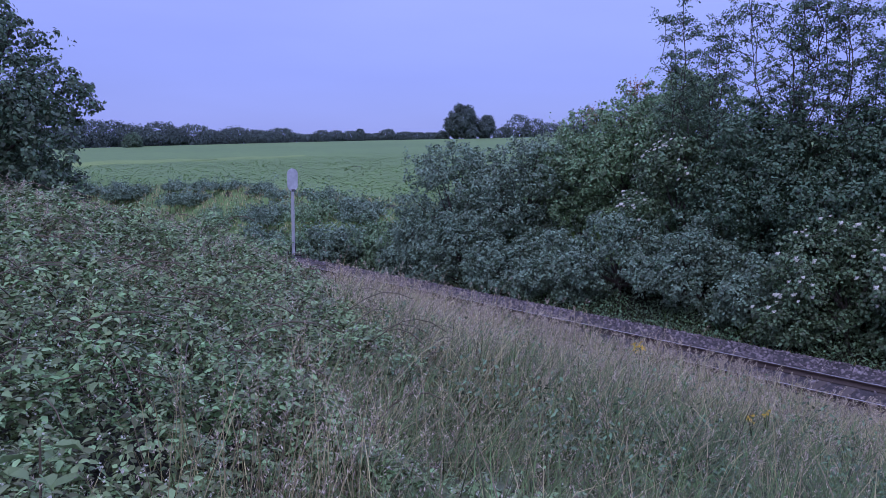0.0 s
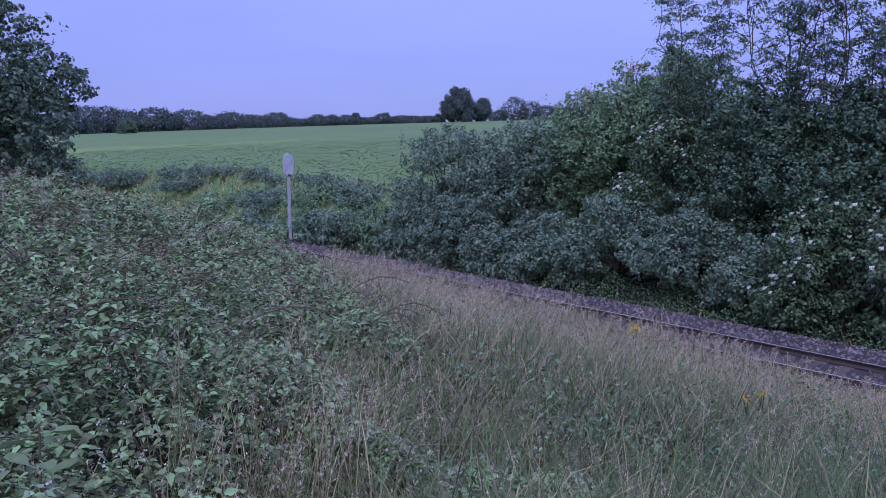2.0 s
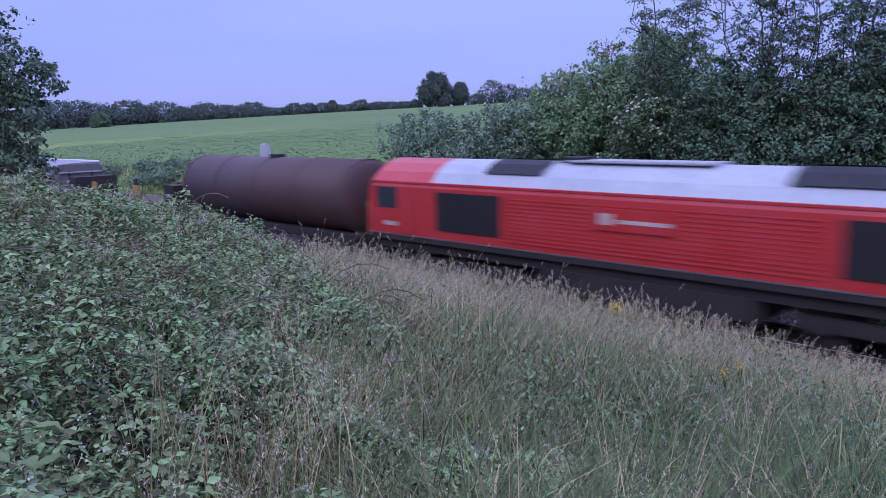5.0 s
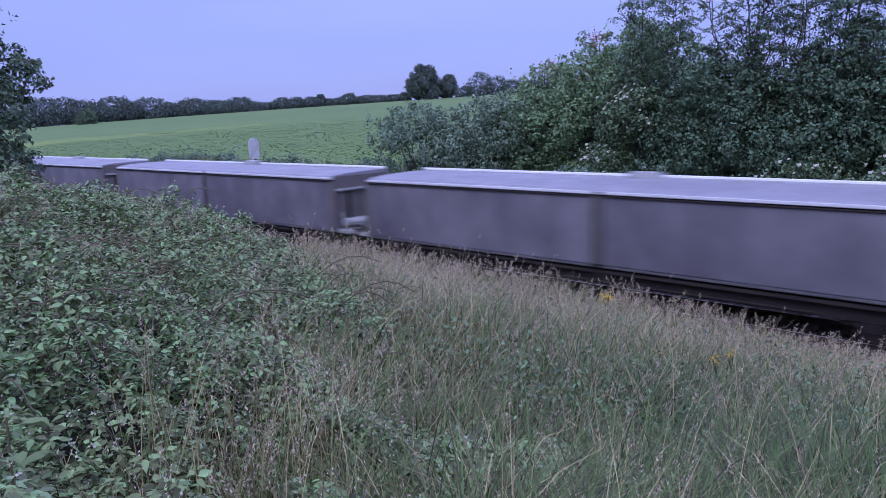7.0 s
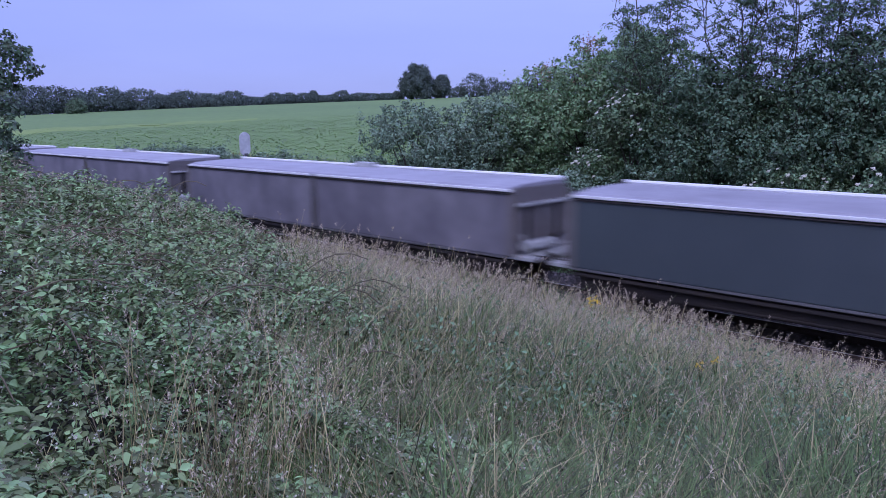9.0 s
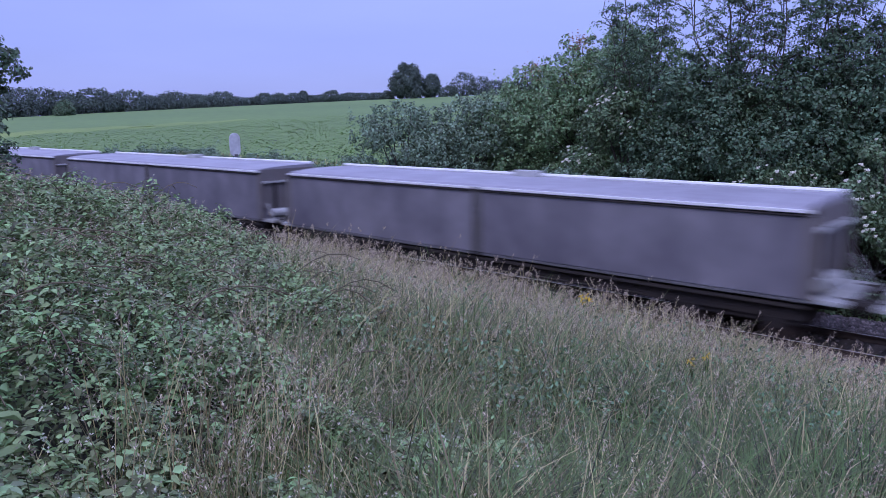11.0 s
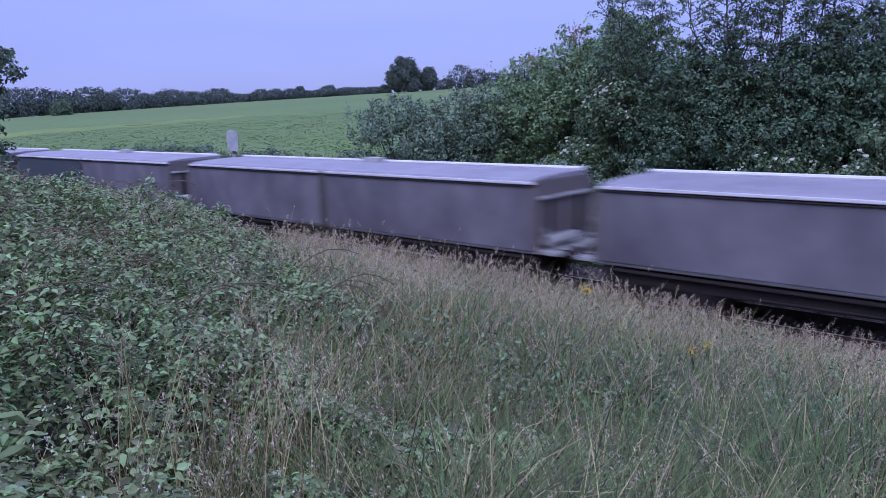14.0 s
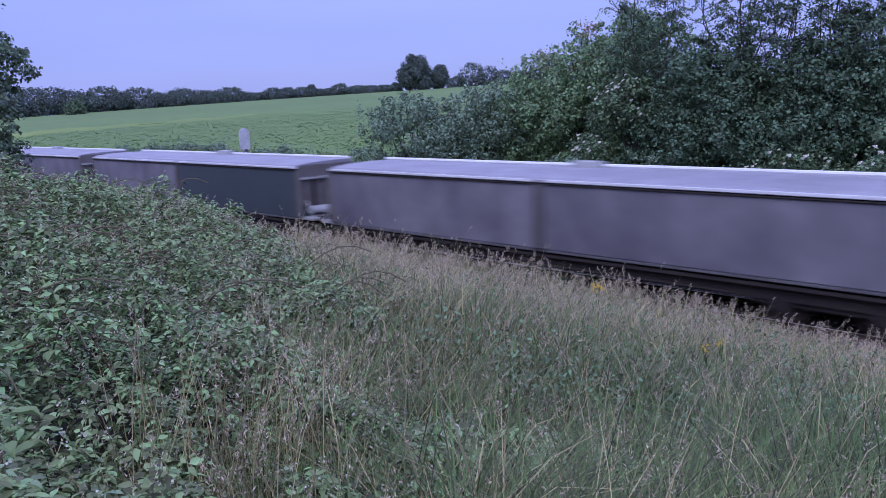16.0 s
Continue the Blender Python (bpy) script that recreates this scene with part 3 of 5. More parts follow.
def build_right_hedge():
    rng = np.random.default_rng(11)
    H = lambda *a: heap(rng, *a)
    # (name, label, az, r, lumps, leaves, size, material, flowers)
    haw, low = "dense dark-green hawthorn bush beside the ballast", "low leafy hawthorn bush along the ballast"
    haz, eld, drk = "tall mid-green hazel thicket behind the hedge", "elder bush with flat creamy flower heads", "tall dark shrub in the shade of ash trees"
    rows = [
        ("hawthorn_bush", haw, 1.4, 34.5, H(38, 2.7, 2.2, 5.7, 0.6, 1.1), 22000, 0.12, M_HAW, 0),
        ("hawthorn_bush", haw, -3.8, 33.5, H(34, 2.3, 2.0, 5.0, 0.6, 1.1), 18000, 0.12, M_HAW, 0),
        ("hazel_bush", haz, -8.2, 34.5, H(36, 2.2, 2.2, 5.4, 0.6, 1.1), 22000, 0.115, M_HAZEL, 0),
        ("hazel_bush", haz, -12.0, 33.5, H(38, 2.4, 2.2, 6.4, 0.6, 1.1), 22000, 0.115, M_HAZEL, 0),
        ("hazel_bush", haz, -15.8, 32.5, H(40, 2.4, 2.2, 6.9, 0.6, 1.1), 23000, 0.115, M_HAZEL, 0),
        ("hawthorn_bush", low, 4.0, 33.0, H(24, 1.5, 1.3, 2.9, 0.45, 0.75), 11000, 0.1, M_HAW, 0),
        ("hawthorn_bush", low, 0.6, 31.6, H(26, 1.7, 1.3, 3.4, 0.45, 0.8), 13000, 0.1, M_HAW, 0),
        ("hawthorn_bush", low, -3.0, 30.2, H(26, 1.7, 1.3, 3.0, 0.45, 0.8), 13000, 0.1, M_HAW, 0),
        ("hawthorn_bush", low, -6.8, 28.8, H(26, 1.8, 1.3, 2.8, 0.45, 0.75), 14000, 0.1, M_HAW, 0),
        ("hawthorn_bush", low, -11.2, 27.5, H(26, 1.9, 1.3, 3.4, 0.45, 0.75), 15000, 0.1, M_HAW, 0),
        ("hawthorn_bush", low, -16.2, 26.2, H(26, 1.9, 1.3, 3.5, 0.45, 0.75), 14000, 0.1, M_HAW, 0),
        ("hawthorn_bush", low, -21.2, 25.2, H(22, 1.7, 1.2, 2.9, 0.45, 0.7), 12000, 0.1, M_HAW, 0),
        ("elder_bush", eld, -15.6, 28.6, H(28, 2.1, 1.5, 5.4, 0.5, 0.95), 18000, 0.115, M_ELDER, 125),
        ("elder_bush", eld, -26.8, 24.0, H(28, 2.1, 1.3, 3.9, 0.45, 0.85), 18000, 0.105, M_ELDER, 75),
        ("elder_bush", eld, -32.3, 23.4, H(28, 2.1, 1.3, 4.9, 0.45, 0.85), 16000, 0.105, M_ELDER, 50),
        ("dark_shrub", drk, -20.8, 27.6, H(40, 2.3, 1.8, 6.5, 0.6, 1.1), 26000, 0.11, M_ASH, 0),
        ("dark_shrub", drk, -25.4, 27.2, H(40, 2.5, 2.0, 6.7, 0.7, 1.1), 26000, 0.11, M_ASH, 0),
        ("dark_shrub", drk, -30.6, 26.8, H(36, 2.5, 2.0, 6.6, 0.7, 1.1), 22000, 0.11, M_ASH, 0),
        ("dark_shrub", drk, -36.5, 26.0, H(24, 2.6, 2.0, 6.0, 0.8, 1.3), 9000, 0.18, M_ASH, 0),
    ]
    for k, (nm, lab, az, r, lumps, n, size, mat, fl) in enumerate(rows):
        bush = woody(nm, lab, "bush", az, r, lumps, n, size, mat, 20 + k, 0.09, "trackside hedge", sprays=int(n / 190), flowers=fl)
        if k in (2, 3):
            top = max(lumps, key=lambda l: l[2] - abs(l[0]) * 0.5 - l[1] * 0.6)
            for dz in (0.0, -1.3):
                c = np.array([top[0] + 0.2, top[1] - top[4] * 0.75, top[2] + top[5] * 0.35 + dz])
                q = c + rng.normal(0, 0.24, (170, 3))
                red = leaves("red_shoot", q, rng.uniform(0.08, 0.14, len(q)), M_RED_SHOOT, rng, bush, up=0.5)
                red["label"], red["kind"] = "reddish new shoots", "stuff"


def build_ash(az, r, seed, top, width, stems, label, spread=1.0):
    """A young ash: several upright stems with feathery leaves and sky between."""
    rng = np.random.default_rng(seed)
    x, y = polar(az, r)
    z = float(ground_z(np.array([x]), np.array([y]))[0]) - 0.1
    thing = tagged(new("ash_tree"), label, "tree", "ash trees over the hedge")
    thing.location = (x, y, z)
    bm = bmesh.new()
    feet, ends = [], []
    for s in range(stems):
        a = s * 6.28 / stems + rng.uniform(-0.4, 0.4)
        tip = Vector((math.cos(a) * width * rng.uniform(0.3, 1.0), math.sin(a) * width * 0.8, top * rng.uniform(0.78, 1.0)))
        foot = Vector((math.cos(a) * 0.2, math.sin(a) * 0.2, 0))
        p, rad = foot, 0.055
        for i in range(1, 15):
            q = foot.lerp(tip, i / 14) + Vector(rng.normal(0, 0.1, 3))
            rod(p, q, rad, bm, rad * 0.88, 6)
            if i >= 4:
                for _ in range(3):
                    # side branches reach out and turn up
                    b = rng.uniform(0, 6.283)
                    L = rng.uniform(0.5, 1.25) * (1.25 - i / 17) * spread
                    k = q + Vector((math.cos(b) * L * 0.6, math.sin(b) * L * 0.6, L * 0.25))
                    e = q + Vector((math.cos(b) * L, math.sin(b) * L, L * rng.uniform(0.45, 0.95)))
                    rod(q, k, max(rad * 0.4, 0.014), bm, 0.01, 4)
                    rod(k, e, 0.01, bm, 0.005, 4)
                    feet.append(k), ends.append(e)
            p, rad = q, rad * 0.88
        feet.append(p), ends.append(tip + Vector((0, 0, 0.4)))
    part("trunk", bm, M_BARK, thing)
    A, B = np.array(feet), np.array(ends)
    # feather leaves in rosettes round the branch ends: leaflets in pairs along arching stalks
    m, q = 8, 8
    k = np.repeat(np.arange(len(A)), m)
    s = np.repeat(rng.choice([0.15, 0.6, 1.0], len(A) * 2), m // 2)
    at = A[k] + (B[k] - A[k]) * s[:, None]
    way = rng.normal(0, 1, (len(k), 3))
    way[:, 2] = way[:, 2] * 0.35 + 0.25
    way /= np.linalg.norm(way, axis=1)[:, None]
    t = np.tile(np.repeat(np.linspace(0.25, 1, q // 2), 2), len(k))[:, None]
    across = np.stack([-way[:, 1], way[:, 0], np.zeros(len(k))], -1)
    across = np.repeat(across, q, 0) * np.tile([0.035, -0.035], len(k) * q // 2)[:, None]
    pts = np.repeat(at, q, 0) + np.repeat(way, q, 0) * t * 0.36 - np.array([0, 0, 0.16]) * t ** 2 + across
    leaves("crown", pts, rng.uniform(0.09, 0.145, len(pts)), M_ASH, rng, thing, narrow=0.42, normal=np.repeat(way * 0.4, q, 0) + [0, 0, 0.35])


def build_trees():
    build_right_hedge()
    build_ash(-16.0, 29.0, 71, 9.6, 1.5, 6, "slender young ash with an open crown")
    build_ash(-22.4, 28.0, 72, 11.8, 2.0, 8, "tall ash with an open feathery crown", 1.3)
    build_ash(-26.6, 27.6, 73, 11.4, 2.1, 8, "tall ash with an open feathery crown", 1.3)
    build_ash(-30.6, 27.0, 75, 9.4, 1.5, 6, "slender young ash with an open crown", 1.2)
    # the oak on the near bank
    rng = np.random.default_rng(8)
    lumps = heap(rng, 42, 2.9, 2.9, 6.6, 0.7, 1.25, 0.85, 0.0)
    lumps = [(a, b, c + 0.2, d, e, f) for a, b, c, d, e, f in lumps]
    woody("oak_tree", "dark rounded oak above the brambles", "tree", 35.2, 25.0, lumps, 34000, 0.125, M_OAK, 81, 0.22, sprays=160)
    # far edge of the field
    rng = np.random.default_rng(9)
    def far_tree(name, label, az, r, h, w, n=900, mat=M_FAR_HAZED, group="trees along the far edge of the field"):
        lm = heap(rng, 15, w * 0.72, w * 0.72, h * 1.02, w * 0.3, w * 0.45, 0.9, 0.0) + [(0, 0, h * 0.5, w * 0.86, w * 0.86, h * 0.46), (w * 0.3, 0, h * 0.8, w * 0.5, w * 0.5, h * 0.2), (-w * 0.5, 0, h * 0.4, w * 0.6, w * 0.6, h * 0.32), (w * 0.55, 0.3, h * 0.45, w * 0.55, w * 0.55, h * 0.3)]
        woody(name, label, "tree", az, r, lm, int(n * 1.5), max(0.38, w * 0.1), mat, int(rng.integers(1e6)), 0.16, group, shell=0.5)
    far_tree("field_oak", "large round-headed oak standing alone on the skyline", 1.1, 224, 10.2, 5.0, 7000, M_FAR_HAZED, "")
    far_tree("field_tree", "smaller tree beside the lone oak", -0.75, 226, 7.2, 3.0, 4000, M_FAR_HAZED, "")
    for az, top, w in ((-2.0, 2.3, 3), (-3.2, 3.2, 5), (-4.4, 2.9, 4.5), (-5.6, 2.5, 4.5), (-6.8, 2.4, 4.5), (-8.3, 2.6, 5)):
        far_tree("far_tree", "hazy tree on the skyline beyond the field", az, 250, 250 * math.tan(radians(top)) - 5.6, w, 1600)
    az = 29.6
    while az > 2.4:
        if az > 20.8:
            top, w = 2.05 + rng.uniform(-0.3, 0.15), rng.uniform(4.0, 6.0)
        elif az > 12:
            top, w = 1.85 + rng.uniform(-0.3, 0.15), rng.uniform(3.6, 5.2)
        elif az > 9.4:
            top, w = 1.9, 3.0
        else:
            top, w = 1.85 + rng.uniform(-0.25, 0.25), rng.uniform(1.8, 3.2)
        r = 207 + 0.8 * (29 - az) + rng.uniform(0, 7)
        x, y = polar(az, r)
        h = 4.94 + r * math.tan(radians(top)) - float(ground_z(np.array([x]), np.array([y]))[0])
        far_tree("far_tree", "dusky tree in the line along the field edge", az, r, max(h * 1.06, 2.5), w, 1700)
        az -= math.degrees(w * rng.uniform(0.75, 1.15) / r) * (1.35 if az < 12 else 0.9)
    far_tree("far_bush", "round pale bush before the wood", 25.1, 198, 3.9, 2.2, 1600, M_OAK)


# ------------------------------------------------------------ plants of the banks
def bramble_here(x, y):
    """Where brambles rather than grass cover the near bank: above zero."""
    d = 0.25 - 0.2 * y - x + 0.45 * waves(x, y, 1.1, 4.0)
    patch = 0.9 - np.hypot((x - 0.1) / 0.75, (y - 3.3) / 0.65)
    return np.maximum(d, patch)


def near_bank_z(x, y):
    return ground_z(x, y)


def sector(rng, n, az0, az1, r0, r1, power=1.0):
    """Places in plan, thicker towards the middle."""
    az = np.radians(rng.uniform(az0, az1, n))
    r = r0 + (r1 - r0) * rng.random(n) ** power
    return -r * np.sin(az), r * np.cos(az), r


def bramble_top(x, y):
    """Height of the bramble canopy over the ground."""
    full = 0.62 + 0.38 * ease(-0.4, 1.3, bramble_here(x, y))
    return full * (0.72 + 0.22 * waves(x, y, 0.8, 1.0) + 0.22 * waves(x, y, 2.3, 2.0) + 0.2 * waves(x, y, 5, 3.0) + 0.1 * waves(x, y, 11, 5.0))


def build_brambles():
    rng = np.random.default_rng(31)
    n = 112000
    x, y, r = sector(rng, n, -3, 45, 1.6, 26, 1.3)
    xa, ya, ra = sector(rng, 5000, -18, 14, 2.2, 4.2)
    x, y, r = np.r_[x, xa], np.r_[y, ya], np.r_[r, ra]
    u, v = to_track(x, y)
    hole = waves(x, y, 3.3, 7) + 0.7 * waves(x, y, 8, 9)
    ok = (bramble_here(x, y) > 0.2 - 0.75 * rng.random(len(x))) & (v < -4.4 - 0.8 * rng.random(len(x))) & ((hole > -0.3 + 0.25 * ease(7, 3, r)) | (rng.random(len(x)) < 0.22))
    x, y, r = x[ok], y[ok], r[ok]
    n = len(x)
    z = near_bank_z(x, y) + bramble_top(x, y) * (1 - 0.75 * rng.random(n) ** 2.2) + rng.normal(0, 0.03, n)
    # each leaf is three ovate leaflets
    size = rng.uniform(0.03, 0.058, n) * (1 + np.clip((r - 2.5) * 0.06, 0, 0.8))
    yaw = rng.uniform(0, 6.283, n)
    tilt = rng.normal(0, 0.42, (n, 2))
    up = np.stack([tilt[:, 0], tilt[:, 1], np.ones(n)], -1)
    up /= np.linalg.norm(up, axis=1)[:, None]
    out = []
    shape = np.array([(0.02, 0, 0), (0.32, 0.29, 0.06), (0.68, 0.2, 0.02), (1.05, 0, -0.16), (0.68, -0.2, 0.02), (0.32, -0.29, 0.06)])
    foot = np.stack([x, y, z], -1)
    for da, sc in ((0, 1.1), (1.5, 0.9), (-1.5, 0.9)):
        a = yaw + da + rng.normal(0, 0.15, n)
        d = np.stack([np.cos(a), np.sin(a), np.zeros(n)], -1)
        d -= up * (d * up).sum(1)[:, None]
        d[:, 2] -= 0.12
        s = np.cross(up, d)
        o = foot + d * (size * 0.18)[:, None]
        out.append(o[:, None] + (d[:, None] * shape[None, :, :1] + s[:, None] * shape[None, :, 1:2] + up[:, None] * shape[None, :, 2:]) * (size * sc)[:, None, None])
    vv = np.stack(out, 1).reshape(-1, 3)
    m = n * 3
    k = np.arange(m)[:, None] * 6
    f = np.concatenate([k + [0, 1, 2, 3], k + [0, 3, 4, 5]], 1).reshape(-1, 4)
    mi = (rng.random(n) < 0.09).astype(int)
    ob = new("brambles", mesh_of("brambles", vv, f, [M_BRAMBLE, M_BRAMBLE_PALE], np.repeat(mi, 6)))
    tagged(ob, "thick bramble cover with three-part green leaves", "brambles", kind="stuff")
    # arching canes
    bmv, bmf = [], []
    sel = rng.choice(n, 1100, replace=False)
    sel = sel[r[sel] > 4]
    for i in sel:
        a, L = rng.uniform(0, 6.28), rng.uniform(0.4, 0.9)
        gz = z[i] - rng.uniform(0.1, 0.25)
        for j in range(6):
            t = j / 5
            c = np.array([x[i] + math.cos(a) * L * t, y[i] + math.sin(a) * L * t, gz + 0.26 * math.sin(t * 2.4)])
            w = 0.003 + 0.00025 * r[i]
            bmv += [c + [0, 0, w], c + [-math.sin(a) * w, math.cos(a) * w, -w], c + [math.sin(a) * w, -math.cos(a) * w, -w]]
            if j:
                b = len(bmv) - 6
                for q in range(3):
                    bmf.append((b + q, b + (q + 1) % 3, b + 3 + (q + 1) % 3, b + 3 + q))
    ob = new("bramble_canes", mesh_of("bramble_canes", np.array(bmv), np.array(bmf), M_CANE))
    tagged(ob, "thin brown arching bramble canes", "brambles", kind="stuff")
    # small white blossoms
    sel = rng.choice(n, 4200)
    sel = sel[(z[sel] - near_bank_z(x[sel], y[sel])) > 0.55 * bramble_top(x[sel], y[sel])]
    at = np.repeat(foot[sel] + [0, 0, 0.05], 5, 0)
    ob = leaves("bramble_blossom", at + rng.normal(0, 0.008, at.shape), 0.009 + 0.0009 * np.repeat(r[sel], 5), M_PETAL, rng, up=0.3, narrow=0.9)
    tagged(ob, "small white bramble blossoms", "flowers", kind="stuff")


def blades(name, x, y, z, h, w, mat, rng, lean=0.35, parent=None, index=None, comb=None, arch=0.18, stray=1.7):
    """Curved tapering blades of grass."""
    n = len(x)
    a = rng.uniform(0, 6.283, n) if comb is None else comb + rng.normal(0, stray, n)
    bendv = np.stack([np.cos(a), np.sin(a)], -1) * (h * lean * rng.uniform(0.2, 1.3, n))[:, None]
    side = np.stack([-np.sin(a), np.cos(a)], -1)
    rows = []
    for t, ww in ((0, 0.7), (0.4, 1.0), (0.75, 0.75)):
        c = np.stack([x, y], -1) + bendv * t ** 2
        zz = z + h * (t - arch * t ** 3)
        for sgn in (-1, 1):
            rows.append(np.concatenate([c + sgn * side * (w * ww * 0.5)[:, None], zz[:, None]], 1))
    c = np.stack([x, y], -1) + bendv
    rows.append(np.concatenate([c, (z + h * (1 - arch))[:, None]], 1))
    v = np.stack(rows, 1).reshape(-1, 3)
    k = np.arange(n)[:, None] * 7
    f = np.concatenate([k + q for q in ([0, 1, 3], [0, 3, 2], [2, 3, 5], [2, 5, 4], [4, 5, 6])], 1).reshape(-1, 3)
    ob = new(name, mesh_of(name, v, f, mat, None if index is None else np.repeat(index, 5)))
    ob.parent = parent
    tip = np.stack(rows, 1)[:, 6]
    return ob, tip, bendv


def edge_height(u, v):
    """Height of the grass beside the ballast against that of the slope."""
    full = np.interp(u, [2, 4.5, 7, 10, 16, 24], [0.6, 0.78, 1.05, 1.15, 1.35, 1.4])
    return 1 + (full - 1) * ease(-9, -4.8, v)


def build_grass():
    rng = np.random.default_rng(41)
    # meadow grass on the slope: tussocks whose blades arch outwards, and loose blades between
    cx, cy, cr = sector(rng, 7000, -37, 16, 1.5, 26, 1.1)
    per = 17
    k = np.repeat(np.arange(len(cx)), per)
    out = rng.uniform(0, 6.283, len(k))
    rad = 0.10 * np.sqrt(rng.random(len(k))) * (1 + 0.03 * cr[k])
    lx, ly, lr = sector(rng, 52000, -37, 16, 1.5, 26, 1.2)
    x, y = np.r_[cx[k] + rad * np.cos(out), lx], np.r_[cy[k] + rad * np.sin(out), ly]
    r = np.hypot(x, y)
    tall = np.r_[rng.uniform(0.75, 1.3, len(cx))[k], rng.uniform(0.6, 1.1, len(lx))]
    comb = np.r_[out + 0.9 * np.sin(3.0 * waves(cx, cy, 0.7, 12))[k], 3.0 * waves(lx, ly, 0.7, 12) + 2.5 * waves(lx, ly, 2.2, 14)]
    u, v = to_track(x, y)
    ok = (bramble_here(x, y) < -0.1 + 0.6 * rng.random(len(x))) & (v < -2.3 - 0.7 * rng.random(len(x)) - 0.5 * ease(9, 5, u))
    u = u[ok]
    x, y, r, v, tall, comb = x[ok], y[ok], r[ok], v[ok], tall[ok], comb[ok]
    h = tall * rng.uniform(0.5, 0.85, len(x)) * (1 + 0.2 * waves(x, y, 0.9, 6)) * (1 + 0.15 * ease(-6.5, -3.5, v))
    w = rng.uniform(0.003, 0.006, len(x)) * (1 + r * 0.085)
    z = near_bank_z(x, y)
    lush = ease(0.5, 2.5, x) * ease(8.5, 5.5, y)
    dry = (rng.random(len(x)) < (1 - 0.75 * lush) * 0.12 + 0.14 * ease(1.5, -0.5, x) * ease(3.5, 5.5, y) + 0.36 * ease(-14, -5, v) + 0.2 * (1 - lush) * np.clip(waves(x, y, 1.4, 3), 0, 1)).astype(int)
    h = h * edge_height(u, v) * (1 + 0.35 * ease(-7, -4, v) * np.clip(waves(x, y, 1.5, 37), -0.3, 1))
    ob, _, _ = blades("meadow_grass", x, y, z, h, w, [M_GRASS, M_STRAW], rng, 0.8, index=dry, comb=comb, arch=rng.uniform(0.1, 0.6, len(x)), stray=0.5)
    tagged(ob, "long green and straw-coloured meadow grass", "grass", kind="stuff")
    # flowering culms with seed heads
    def culms(name, x, y, r, h, label, head=0.1, loose=0.011, lean=0.45):
        z = near_bank_z(x, y)
        n = len(x)
        comb = 3.0 * waves(x, y, 0.7, 12) + 2.0 * waves(x, y, 1.7, 15)
        ob, tip, bend = blades(name, x, y, z, h, 0.0022 + 0.0006 * r, M_STRAW, rng, lean, comb=comb, arch=rng.uniform(0.05, 0.3, n), stray=1.1)
        tagged(ob, label, "grass", kind="stuff")
        m = 15
        back = np.concatenate([-bend * 0.25, -np.ones((n, 1)) * head], 1)
        back[:, :2] *= head / np.maximum(np.linalg.norm(back[:, :2], axis=1), 0.02)[:, None] * 0.5
        s = rng.random((n, m, 1))
        at = tip[:, None] + back[:, None] * s + rng.normal(0, loose, (n, m, 3)) * (0.3 + s) * (0.5 + 0.04 * r)[:, None, None]
        ob = leaves(name + "_seeds", at.reshape(-1, 3), np.repeat(0.012 + 0.0019 * r, m), M_SEED, rng, up=0.85, narrow=0.24)
        tagged(ob, "pinkish-brown grass seed heads", "grass", kind="stuff")
    x, y, r = sector(rng, 34000, -37, 15, 1.8, 27, 1.0)
    u, v = to_track(x, y)
    tuft = waves(x, y, 1.9, 23) + 0.6 * waves(x, y, 4.7, 29)
    ok = (bramble_here(x, y) < 0.1) & (v < -2.4) & (rng.random(len(x)) < (0.3 + 0.6 * ease(-12, -5, v)) * (0.6 + 0.55 * np.clip(tuft, -0.8, 1)))
    x, y, r = x[ok], y[ok], r[ok]
    u, v = u[ok], v[ok]
    culms("seeding_grass", x, y, r, edge_height(u, v) * rng.uniform(0.65, 1.08, len(x)) * (0.92 + 0.12 * waves(x, y, 1, 8)) * (0.95 + 0.2 * ease(-6.5, -3.5, v)) * np.where(rng.random(len(x)) < 0.07, 1.32, 1.0) * (1 + 0.14 * waves(x, y, 2.6, 19)), "tall seeding grass stems along the bank")
    # scattered tall stems at the edge of the ballast
    uu, vv = rng.uniform(-16, 26, 900), -2.2 - 2.0 * rng.random(900)
    keep = waves(uu, vv, 1.3, 31) > -0.25
    x, y, _ = on_track(uu[keep], vv[keep])
    culms("ballast_edge_grass", x, y, np.hypot(x, y), rng.uniform(0.6, 1.4, len(x)) * np.interp(uu[keep], [3, 9, 16], [0.75, 0.9, 1.1]), "tall grass stems leaning over the ballast edge", 0.14, 0.01, 0.35)
    x, y, r = sector(rng, 230, 9, 25, 1.9, 3.6, 1.0)
    culms("tall_grass_tuft", x, y, r, rng.uniform(0.9, 1.35, len(x)), "tuft of tall pale grass among brambles", 0.2, 0.007, 0.35)
    x, y, r = sector(rng, 3800, 5, 42, 5.0, 20, 1.0)
    ok = (bramble_here(x, y) > 0) & (waves(x, y, 1.6, 17) > -0.1) & (to_track(x, y)[1] < -5)
    x, y, r = x[ok], y[ok], r[ok]
    culms("dry_stems", x, y, r, rng.uniform(0.65, 1.05, len(x)) + 0.15 * waves(x, y, 0.8, 1.0), "dry brown stems poking out of the brambles", 0.1, 0.012)
    n = 2600
    x, y, r = sector(rng, n, 6, 32, 1.6, 3.3, 1.0)
